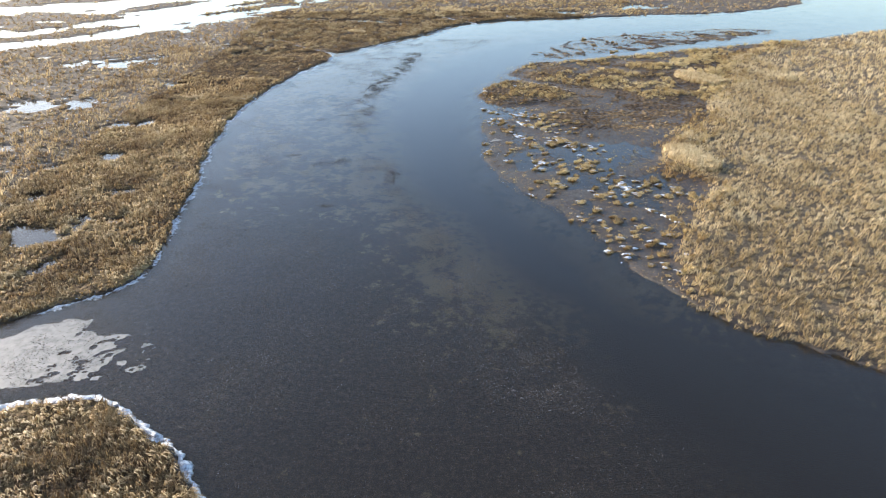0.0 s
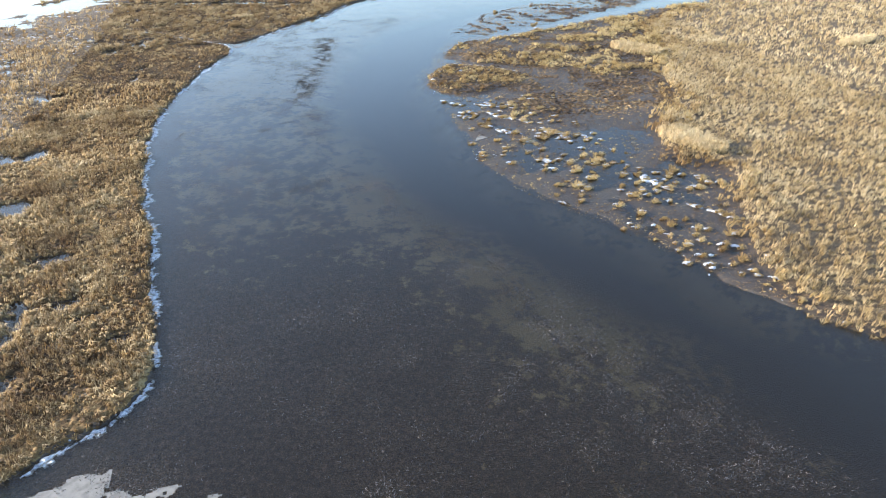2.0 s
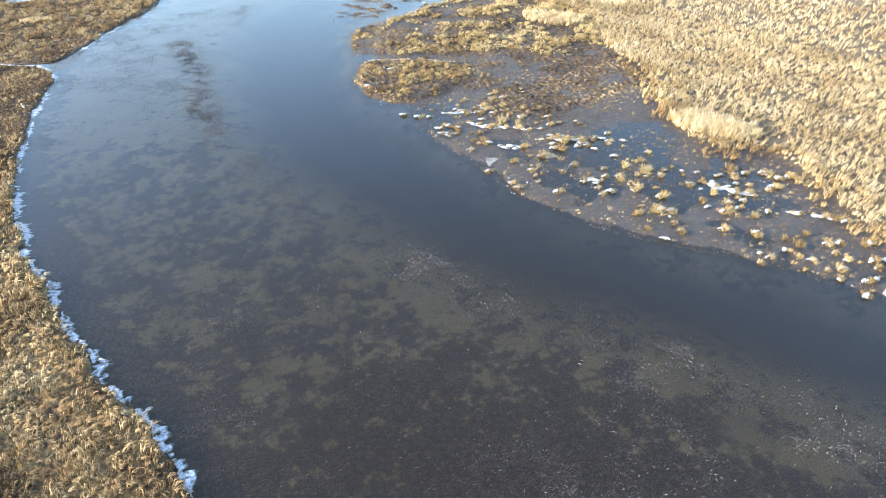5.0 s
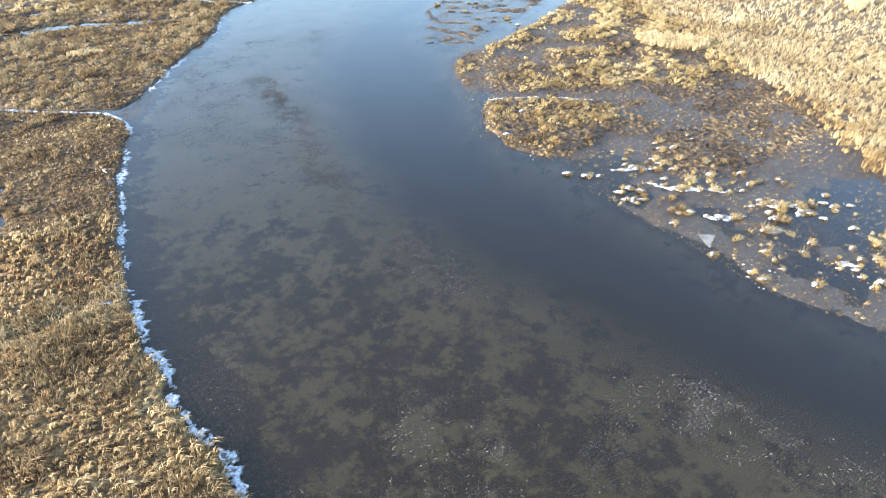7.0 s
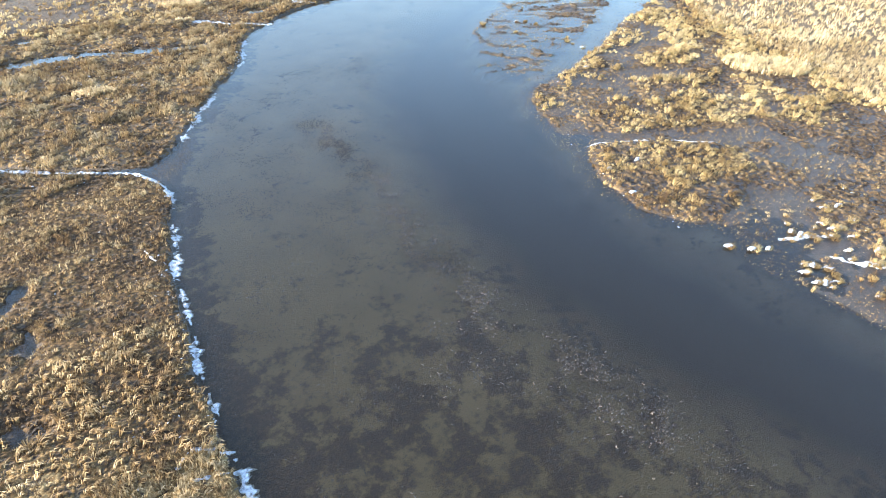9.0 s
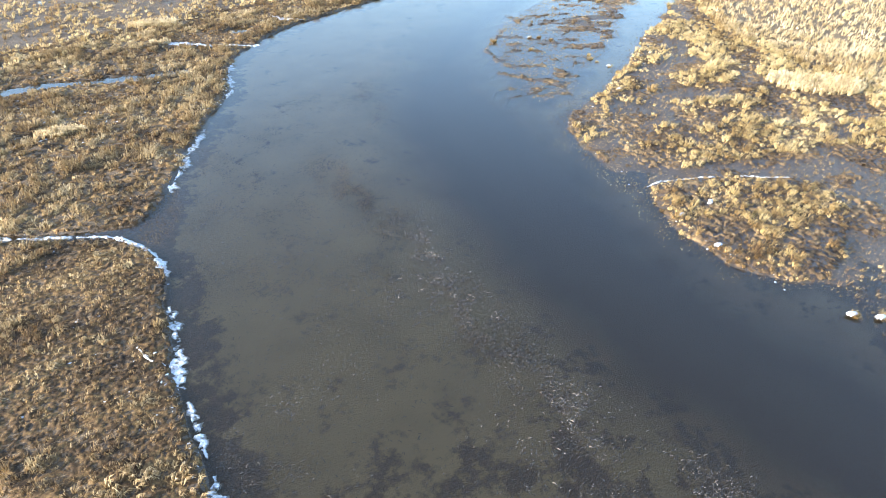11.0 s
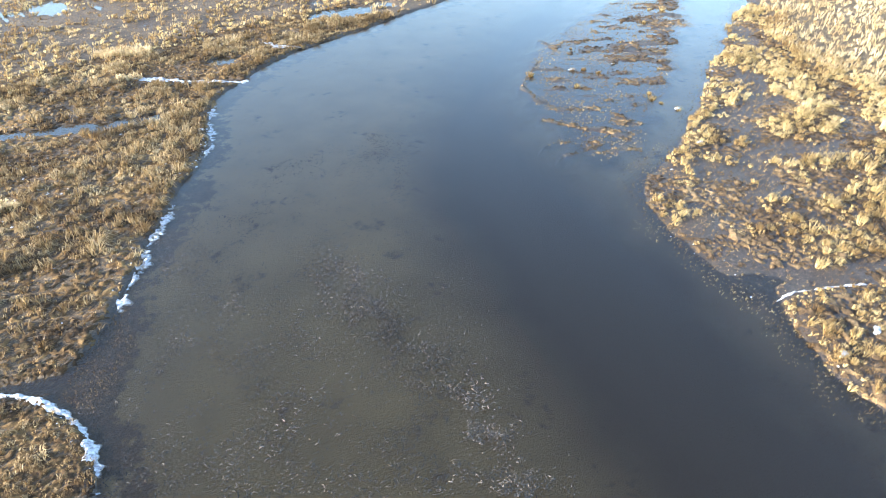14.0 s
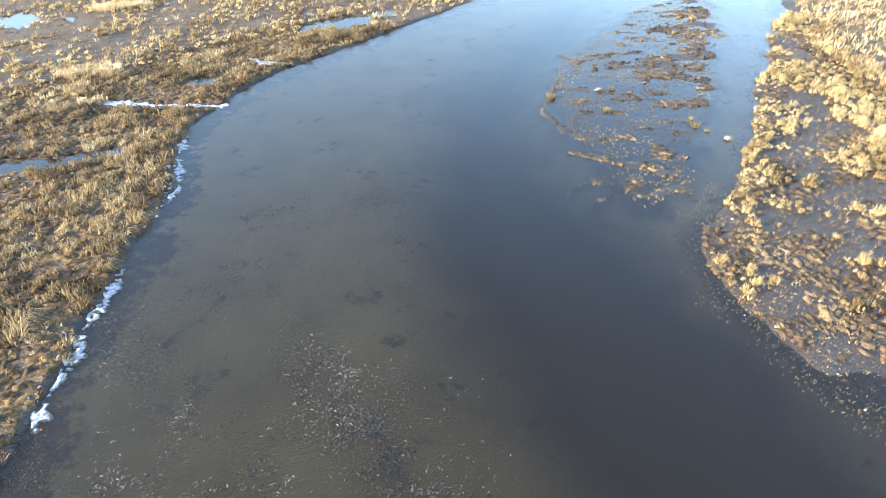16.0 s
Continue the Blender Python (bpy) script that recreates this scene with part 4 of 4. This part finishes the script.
def to_shore(line, key):
    """Shifts a line onto the waterline."""
    for _ in range(3):
        d = 0.05
        f = lambda x, y: survey(x, y)[key]
        v = f(line[:, 0], line[:, 1])
        gx, gy = (f(line[:, 0] + d, line[:, 1]) - v) / d, (f(line[:, 0], line[:, 1] + d) - v) / d
        g = np.maximum(gx * gx + gy * gy, 0.3)
        line = line - np.clip(v / g, -0.8, 0.8)[:, None] * np.stack([gx, gy], 1)
    return line


def ice_row(line, key, stretches, width, high, rng, label, group, snap=True, fine=0.30, cut=1.45):
    seg = np.hypot(*np.diff(line, axis=0).T)
    total = seg.sum()
    for a, b, fill in stretches:
        s = a
        while s < min(b, total):
            ln = rng.uniform(1.5, 5.0) * (0.6 + fill)
            e = min(s + ln, total)
            if e - s > 0.6 and rng.random() < 0.35 + 0.65 * fill:
                piece = along(line, s, e)
                if snap:
                    piece = to_shore(piece, key)
                    piece = np.stack([np.convolve(np.pad(piece[:, c], 1, "edge"), [0.25, 0.5, 0.25], "valid") for c in (0, 1)], 1)
                v, q = ice_piece(piece, width * rng.uniform(0.7, 1.3), high, rng, int(rng.integers(1, 60)), fine, cut)
                for w, f in crusts(v, q):
                    base = w[:, :2].mean(0)
                    w[:, :2] -= base
                    ob = new("shore_ice", mesh_from("shore_ice", w, f, None, ICE, (), True))
                    ob.location = (*base, 0)
                    tagged(ob, label, "ice", group)
            if e >= total:
                break
            s = e - 0.35 + rng.uniform(0.0, 2.4) * (1.12 - fill)


def arc_at(line, y):
    """Metres along the line to where it first passes y."""
    seg = np.hypot(*np.diff(line, axis=0).T)
    arc = np.concatenate([[0], np.cumsum(seg)])
    return float(arc[np.argmax(line[:, 1] >= y)])


def build_ice():
    rng = np.random.default_rng(8)
    bank = LEFT_BANK
    at = lambda y: arc_at(bank, y)
    thick = "white rounded ledge of shore ice along the sedge bank"
    thin = "thin broken crust of white shore ice on the bank"
    ice_row(bank, "left", [(at(52), at(106), 0.95)], 0.48, 0.075, rng, thick, "ice along the bank", True, 0.22, 1.38)
    ice_row(bank, "left", [(at(43), at(52), 0.35), (at(110), at(125), 0.5), (at(125), at(136.6), 0.8), (at(148), at(156), 0.85), (at(157), at(160), 0.35), (at(165.5), at(176.6), 1.0)], 0.42, 0.075, rng, thin, "ice along the bank", True, 0.22, 1.38)
    near = rounded([(-44, 30.5), (-30, 33), (-26.4, 33.7), (-22.8, 33.7), (-20.1, 31.4), (-17.2, 29.7), (-15.9, 28.3), (-14.4, 26), (-12.4, 24.6), (-10.4, 18)], 2, False)
    ice_row(near, "isle", [(2, 60, 1.0)], 0.42, 0.15, rng, "thick white snowy ice rim round the sedge isle", "ice round the isle", True, 0.8, 0.5)
    for line, w in (([(-35, 154.5), (-30.4, 149.6), (-25.5, 145.7), (-23.9, 142.3), (-23.6, 139.5), (-24.1, 136.4)], 0.26), ([(-28.7, 130.7), (-28.7, 128.9), (-28.0, 127.8), (-27.4, 126.9)], 0.3),
                    ([(-34.8, 108.2), (-33.4, 107.5), (-31.8, 106.9)], 0.18), ([(-34.9, 108.7), (-33.8, 109.7), (-33.1, 109.5), (-31.6, 108.3)], 0.24), ([(-0.6, 193), (2.4, 189.2), (4.8, 185.8), (9.0, 181.4)], 0.6),
                    ([(18.3, 193.6), (18.6, 191), (19, 189.5), (21, 188.2)], 0.55), ([(12.0, 120.0), (13.8, 119.6), (18.5, 116.1), (22.4, 111.7)], 0.13)):
        ln = rounded(line, 2, False)
        ice_row(ln, "left", [(0, 99, 1.0)], w, 0.11, rng, "narrow white ice strip along a marsh ditch", "ice along ditches", False, 0.35, 0.85)


build_ice()


def build_frost():
    """Scraps of frozen seep water and snow between the sedge stems."""
    rng = np.random.default_rng(14)
    x, y = rng.uniform(-76, 0, 60000), rng.uniform(46, 186, 60000)
    p = survey(x, y)
    f = 0.6 * fbm(x, y, 5.0, 181, 3) + 0.4 * fbm(x, y, 1.2, 183, 2)
    ok = (p["left"] > 0.2) & (p["z"] > 0.0) & (rng.random(len(x)) < np.maximum(0.16 * step(0.52, 0.64, f), 0.8 * step(1.5, 0.2, p["left"]) * step(0.42, 0.58, f)))
    x, y, z = x[ok], y[ok], p["z"][ok]
    m, k = len(x), 7
    size = (0.03 + 0.09 * rng.random(m) ** 2) * (1 + 1.6 * step(-40, -60, x) + 1.2 * step(140, 175, y))
    turn, rim = rng.random(m) * 6.283, np.arange(k) * 6.283 / k
    r = size[:, None] * (0.45 + 0.9 * rng.random((m, k)))
    v = np.empty((m, k + 1, 3))
    u, w = np.cos(rim) * r * 1.5, np.sin(rim) * r * 0.8
    c, s = np.cos(turn)[:, None], np.sin(turn)[:, None]
    v[:, :k, 0], v[:, :k, 1] = x[:, None] + u * c - w * s, y[:, None] + u * s + w * c
    v[:, :k, 2] = z[:, None] - 0.01
    v[:, k] = np.stack([x, y, z + 0.015 + 0.3 * size], 1)
    i = np.arange(m)[:, None, None] * (k + 1)
    ring = np.stack([np.arange(k), (np.arange(k) + 1) % k, np.full(k, k)], 1)[None]
    me = mesh_from("frost_scraps", v.reshape(-1, 3), None, (i + ring).reshape(-1, 3), ICE, (), True)
    tagged(new("frost_scraps", me), "thin bluish white scraps of frost between sedge stems", "frost", kind="stuff")


build_frost()


# ---------------------------------------------------------------- thin ice sheet in the inlet
def sheet(outline, cell, gaps, name, label, mat, category, high=0.012):
    lo, hi = outline.min(0) - 0.3, outline.max(0) + 0.3
    xs, ys = np.arange(lo[0], hi[0], cell), np.arange(lo[1], hi[1], cell)
    gx, gy = np.meshgrid(xs, ys)
    d = inside(gx, gy, outline) + (fbm(gx, gy, 1.4, 141, 4) - 0.5) * (1.6 if gaps else 0.15)
    keep = d > 0
    if gaps:
        open_end = step(-29, -22.5, gx)
        keep &= ~((fbm(gx * 0.87 + gy * 0.5, (gy * 0.87 - gx * 0.5) * 1.8, 0.9, 151, 4) < 0.30 + 0.24 * open_end) & (gx > -29.5))
    n, w = gx.shape
    a = (np.arange(n - 1)[:, None] * w + np.arange(w - 1)[None]).ravel()
    ok = (keep[:-1, :-1] & keep[1:, 1:] & keep[1:, :-1] & keep[:-1, 1:]).ravel()
    quads = np.stack([a, a + 1, a + 1 + w, a + w], 1)[ok]
    bm = bmesh.new()
    used, back = np.unique(quads, return_inverse=True)
    vs = [bm.verts.new((gx.ravel()[i], gy.ravel()[i], high)) for i in used]
    for q in back.reshape(-1, 4):
        bm.faces.new([vs[i] for i in q])
    edges = [e for e in bm.edges if e.is_boundary]
    skirt = bmesh.ops.extrude_edge_only(bm, edges=edges)
    for e in skirt["geom"]:
        if isinstance(e, bmesh.types.BMVert):
            e.co.z = -0.02
    me = bpy.data.meshes.new(name)
    bm.to_mesh(me)
    bm.free()
    me.materials.append(mat)
    return tagged(new(name, me), label, category)


sheet(rounded([(-60, 28), (-46, 36.2), (-34.3, 40.6), (-32.4, 42.2), (-29, 43.5), (-28.6, 41.4), (-23.6, 41.0), (-20.6, 37.8), (-22.4, 35.9), (-26.6, 35.4), (-31, 34.8), (-46, 31)], 1), 0.11, True,
      "thin_ice_sheet", "grey rotten ice sheet floating in the inlet", THIN_ICE, "ice")
sheet(np.array([(7.3, 87.5), (8.5, 86.3), (6.3, 85.4)]), 0.08, False, "ice_plate", "small pale triangular ice plate on shallow water", THIN_ICE, "ice", 0.05)


# ---------------------------------------------------------------- tussocks and snow on the right-hand shallows
def tussock_model(seed, radius, high):
    rng = np.random.default_rng(seed)
    base = bpy.data.objects.new("sedge_tussock", None)
    scene.collection.objects.link(base)
    bm = bmesh.new()
    bmesh.ops.create_icosphere(bm, subdivisions=2, radius=1.0)
    for v in bm.verts:
        k = 1 + 0.5 * (noise.noise(v.co * 1.7 + Vector((seed, 0, 0))))
        v.co = Vector((v.co.x * radius * 0.55 * k, v.co.y * radius * 0.55 * k, max(v.co.z, -0.35) * high * 0.42))
    me = bpy.data.meshes.new("root_mound")
    bm.to_mesh(me)
    bm.free()
    me.materials.append(ROOT)
    part("root_mound", me, base, "dark peaty root mound")
    n = 6
    ang, rad = rng.random(n) * 6.283, np.sqrt(rng.random(n)) * radius * 0.8
    one = np.ones(n)
    v, q, t, tint = tufts(np.cos(ang) * rad, np.sin(ang) * rad, 0.1 * high * one, high * (0.55 + 0.6 * rng.random(n)), radius * 0.85 * one, 26, 0.027 * one, rng, (0.5, -0.35), 0.72, 0.1 + 0.75 * rng.random(n))
    part("leaf_tuft", mesh_from("leaf_tuft", v, q, t, TUSSOCK, {"tint": tint}), base)
    return tagged(base, "golden brown sedge tussock standing in shallow water", "tussock", "tussocks in the shallows")


def snow_cap_mesh(seed, name):
    """A ragged crust of snow about one metre long, draped over a low dome."""
    n, w = 17, 25
    v, u = np.meshgrid(np.linspace(-1.1, 1.1, n), np.linspace(-1.1, 1.1, w), indexing="ij")
    u, v = u.ravel(), v.ravel()
    r2 = u * u + v * v
    rag = fbm(u + 31.0 * seed, v * 0.7, 0.42, 200 + seed, 3) - 0.5
    d = 0.8 - r2 + 3.0 * rag
    z = 0.42 * np.clip(1 - 0.8 * r2, 0, 1) ** 0.7 + 0.30 * rag + 0.10 * (fbm(u, v, 0.22, 230 + seed, 2) - 0.5) - 0.30 * step(0.30, -0.05, d)
    a = (np.arange(n - 1)[:, None] * w + np.arange(w - 1)[None]).ravel()
    quads = np.stack([a, a + 1, a + 1 + w, a + w], 1)
    quads = quads[d[quads].min(1) > -0.05]
    used, back = np.unique(quads, return_inverse=True)
    return mesh_from(name, np.stack([0.5 * u, 0.34 * v, 0.5 * z], 1)[used], back.reshape(-1, 4), None, SNOW, (), True)


SNOW_SPOTS = [(8.5, 99.0), (8.8, 95.7), (7.6, 94.2), (12.1, 93.2), (14.7, 90.6), (11.0, 87.8), (15.9, 86.0), (14.3, 84.6), (17.8, 84.7), (12.6, 84.3),
              (17.6, 82.2), (18.0, 80.0), (9.2, 82.6), (8.1, 78.0), (18.6, 74.6), (21.3, 70.8), (21.2, 68.4), (22.0, 67.6), (12.3, 75.3), (14.1, 69.8),
              (17.0, 68.2), (20.6, 64.8), (22.4, 63.0), (24.4, 60.0), (16.8, 63.4), (14.4, 61.5), (16.4, 60.6), (20.8, 58.6), (21.4, 55.2), (15.8, 53.9),
              (17.3, 52.6), (22.9, 52.9), (6.4, 101.2), (7.4, 99.8), (9.4, 115.2), (7.4, 111.0), (13.0, 114.6), (38.6, 156.3), (36.3, 140.9), (30.0, 135.0)]


def height_at(x, y):
    return float(survey(np.array([x]), np.array([y]))["z"][0])


def build_tussocks():
    rng = np.random.default_rng(9)
    snow_meshes = [snow_cap_mesh(s, "snow_patch") for s in range(9)]
    models = [tussock_model(20 + k, r, h) for k, (r, h) in enumerate([(0.24, 0.26), (0.32, 0.32), (0.40, 0.36), (0.5, 0.42), (0.62, 0.46)])]
    spots = []
    for x, y in SNOW_SPOTS:
        ob = new("snow_patch", snow_meshes[int(rng.integers(9))])
        k = rng.uniform(0.45, 0.8)
        ob.matrix_world = pose(x, y, max(height_at(x, y), 0.0) + 0.12, 0, 0, rng.uniform(-40, 20)) @ Matrix.Diagonal((k * 1.2, k * 0.9, k * 0.9, 1))
        tagged(ob, "patch of old white snow lying against a tussock", "snow", "snow among the tussocks")
        spots.append((x + rng.uniform(0.1, 0.35), y + rng.uniform(-0.3, 0.05), rng.uniform(0.7, 1.0)))
    # long snowy strips between the tussocks
    for line in ([(10.3, 88.8), (10.9, 87.6), (13.0, 86.5)], [(14.0, 87.5), (15.4, 86.9), (16.7, 86.5), (17.6, 85.2), (17.9, 83.9), (15.9, 83.9)], [(12.0, 84.6), (13.8, 82.8)], [(10.4, 99.2), (13.0, 97.6), (14.4, 96.3)],
                 [(11.0, 95.4), (12.2, 92.9), (14.2, 91.3), (15.2, 89.7)], [(8.4, 96.5), (9.3, 95.2)], [(6.9, 94.7), (8.3, 93.9)], [(12.2, 78.6), (13.1, 77.3)], [(20.6, 71.6), (21.2, 70.2), (21.6, 68.4), (22.4, 67.2)], [(22.0, 63.8), (23.4, 62.2), (24.6, 60.4)]):
        v, q = ice_piece(rounded(line, 2, False), 0.36, 0.14, rng, int(rng.integers(1, 60)), 0.4, 1.15)
        for w, f in crusts(v, q):
            base = w[:, :2].mean(0)
            w[:, :2] -= base
            ob = new("snow_patch", mesh_from("snow_patch", w, f, None, SNOW, (), True))
            ob.location = (*base, 0)
            tagged(ob, "long strip of old white snow beside sedge tussocks", "snow", "snow among the tussocks")
        for u in np.arange(0.0, len(line) - 0.99, 0.42):
            a, b = np.array(line[int(u)]), np.array(line[min(int(u) + 1, len(line) - 1)])
            c = a + (b - a) * (u - int(u))
            spots.append((c[0] + rng.uniform(0.1, 0.5), c[1] + rng.uniform(-0.45, -0.1), rng.uniform(0.5, 0.9)))
    for x, y in [(15.0, 85.5), (15.8, 85.0), (14.6, 84.7), (16.4, 85.5), (15.4, 84.2)]:
        spots.append((x, y, rng.uniform(0.9, 1.3)))
    # lone golden tussocks on the mud bar
    for x, y in [(44.1, 154), (40.2, 153.6), (39.9, 155.4), (34.6, 152.6), (34, 158.7), (38.9, 159.8), (45.6, 161.8), (36.8, 143), (38.3, 145.5), (37.6, 144.4), (46.2, 149), (52.2, 158.5), (63.1, 161.6), (70.3, 165.3), (71.8, 163.5)]:
        spots.append((x, y, rng.uniform(0.6, 1.0)))
    x, y = scatter(5, 46, 42, 112, 1.1, rng)
    p = survey(x, y)
    f = fbm(x, y, 4.5, 161, 3)
    ok = (p["right"] > 0.9) & (p["reeds"] < 0.2) & (p["spit"] < -0.3) & (p["meadow"] < 0.0) & (f > 0.44) & (p["right"] < 17) & (rng.random(len(x)) < 0.5)
    for a, b, s in zip(x[ok], y[ok], f[ok]):
        spots.append((a, b, 0.42 + 1.1 * (s - 0.42) + rng.uniform(0, 0.55)))
    spots = spots[:300]
    for n, (x, y, k) in enumerate(spots):
        m = pose(x, y, max(height_at(x, y), -0.06) - 0.01, 0, 0, rng.uniform(-30, 30))
        model = models[n % 5]
        if n < 5:
            ob = model
            ob.matrix_world = m
        else:
            ob = copy_thing(model, m)
        ob.scale = (k * rng.uniform(0.9, 1.6), k * rng.uniform(0.7, 1.0), k * rng.uniform(0.8, 1.2))
    small = [snow_cap_mesh(30 + s, "snow_lump") for s in range(7)]
    for x, y, k in spots[40:]:
        if rng.random() < (0.75 if y < 102 else 0.06):
            ob = new("snow_lump", small[int(rng.integers(7))])
            s = rng.uniform(0.4, 0.8) * k
            ob.matrix_world = pose(x - 0.16 * k, y + 0.08 * k, max(height_at(x - 0.16 * k, y + 0.08 * k), 0.0) + 0.13 * k, 0, 0, rng.uniform(-50, 30)) @ Matrix.Diagonal((s * 1.3, s * 0.85, s * 0.75, 1))
            tagged(ob, "small white lump of snow beside a tussock", "snow", "snow among the tussocks")


def build_snow_flecks():
    """Small lumps left on the outer edges of the meadow, the spit and the mud."""
    rng = np.random.default_rng(12)
    meshes = [snow_cap_mesh(50 + s, "snow_lump") for s in range(4)]
    for line, count, wide, size in ((rounded([(22, 136.6), (38, 139.5), (60, 147.5)], 2, False), 34, 2.2, (0.2, 0.5)), (rounded([(7, 105), (6.2, 111), (11, 119.6), (12.4, 125), (18.5, 134.5)], 2, False), 30, 1.6, (0.1, 0.28)),
                                    (rounded([(19, 46.5), (15.5, 52.5), (12, 64.5), (6, 77), (5, 83)], 2, False), 26, 2.5, (0.12, 0.35)), (rounded([(-26, 62), (-33, 90), (-32, 110), (-28, 130)], 2, False), 18, 2.0, (0.12, 0.3))):
        pts = line[rng.integers(0, len(line), count)] + rng.normal(0, 1.0, (count, 2)) * wide * np.array([0.5, 0.8])
        here = survey(pts[:, 0], pts[:, 1])
        for x, y in pts[np.maximum(here["right"], here["left"]) > 0.35]:
            k = rng.uniform(*size) * 0.8
            ob = new("snow_lump", meshes[int(rng.integers(4))])
            ob.matrix_world = pose(x, y, max(height_at(x, y), 0.0) + 0.02, 0, 0, rng.uniform(0, 180)) @ Matrix.Diagonal((k, k, k, 1))
            tagged(ob, "small white scrap of snow on the wet margin", "snow", "snow scraps on the margins")


build_tussocks()
build_snow_flecks()


# ---------------------------------------------------------------- tall pale reed clumps
def reed_clump(x, y, rx, ry, turn, high, label, gap=0.45):
    rng = np.random.default_rng(int(abs(x) * 10 + y))
    u, v = scatter(-rx, rx, -ry, ry, gap, rng)
    ok = (u / rx) ** 2 + (v / ry) ** 2 < 0.75 + 0.5 * fbm(u + x, v + y, 2, 171, 2) - 0.12
    u, v = u[ok], v[ok]
    c, s = math.cos(radians(turn)), math.sin(radians(turn))
    px, py = x + u * c - v * s, y + u * s + v * c
    z = survey(px, py)["z"]
    h = high * (0.75 + 0.5 * rng.random(len(px)))
    vv, q, t, tint = tufts(px - x, py - y, z, h, h * 0.5, 20, np.full(len(px), 0.034), rng, (0.2, -0.12), 0.35, 0.6 + 0.4 * rng.random(len(px)))
    ob = new("reed_clump", mesh_from("reed_clump", vv, q, t, REED, {"tint": tint}))
    ob.location = (x, y, 0)
    return tagged(ob, label, "reeds", "tall reed clumps")


reed_clump(31.6, 78.2, 5.4, 2.6, 108, 1.0, "tall pale straw-coloured reed clump at the mud's edge")
reed_clump(47.0, 119.6, 5.6, 3.0, 118, 1.0, "bright cream-coloured reed clump among wet peat")
reed_clump(-21.6, 168.8, 2.6, 1.4, -20, 0.7, "pale domed sedge clump on the far marsh")
reed_clump(2.5, 203.0, 4.0, 1.8, -35, 0.9, "broad pale reed clump on the far marsh")
reed_clump(-0.8, 192.4, 1.6, 1.0, 0, 0.8, "pale reed clump at a frozen ditch end")
reed_clump(17.7, 233.0, 5.0, 2.2, -30, 0.9, "broad pale reed clump on the far marsh")


# ---------------------------------------------------------------- tangled weed mats lying at the surface
def weed_mat(x, y, rx, ry, turn, pale, label):
    rng = np.random.default_rng(int(x * 37 + y * 11) & 0xFFFF)
    m = int(260 * rx * ry) + 60
    r, a = np.sqrt(rng.random(m)), rng.random(m) * 6.283
    u, v = r * np.cos(a) * rx, r * np.sin(a) * ry
    c, s = math.cos(radians(turn)), math.sin(radians(turn))
    px, py = u * c - v * s, u * s + v * c
    one = np.ones(m)
    vv, q, t, tint = tufts(px, py, 0.0 * one, 0.02 + 0.05 * rng.random(m), 0.12 * one, 2, 0.016 * one, rng, (0.6, 0.3), 0.6, np.clip(pale * 0.8 + 0.5 * (rng.random(m) - 0.5), 0, 1))
    ob = new("weed_mat", mesh_from("weed_mat", vv, q, t, DRIFT, {"tint": tint}))
    ob.location = (x, y, 0)
    return tagged(ob, label, "weeds", "weed mats on the river", "stuff")


MATS = [(-16.2, 77.6, 1.1, 0.4, 60, 0.75), (-19.9, 81.0, 1.0, 0.35, 20, 0.7), (-13.0, 78.9, 0.9, 0.6, 0, 0.35), (-6.2, 74.6, 1.2, 0.4, -30, 0.5), (-28.9, 97.8, 0.5, 0.45, 0, 0.65),
        (-18.7, 96.6, 1.0, 0.6, 30, 0.2), (-7.3, 135.6, 0.7, 0.6, 0, 0.6), (-8.0, 137.8, 1.0, 0.4, 40, 0.3), (-8.6, 125.5, 0.5, 0.4, 0, 0.6), (-9.2, 130.6, 0.9, 0.4, -60, 0.35),
        (-12.1, 114.0, 1.0, 0.5, -50, 0.4), (-12.6, 116.8, 0.8, 0.5, -40, 0.45), (-15.6, 98.7, 0.9, 0.4, 10, 0.3), (-12.9, 64.8, 1.0, 0.5, 10, 0.45), (0.2, 58.6, 1.4, 0.5, -60, 0.4), (6.1, 38.2, 1.2, 0.5, -40, 0.5)]
for mx, my, rx, ry, turn, pale in MATS:
    weed_mat(mx, my, rx, ry, turn, pale, "pale tangled pondweed mat at the water surface" if pale > 0.6 else "dark brown pondweed mat at the water surface")
reed_clump(88.8, 112.9, 6.0, 2.2, 20, 1.1, "bright straw-coloured stand inside the reed bed", 0.6)
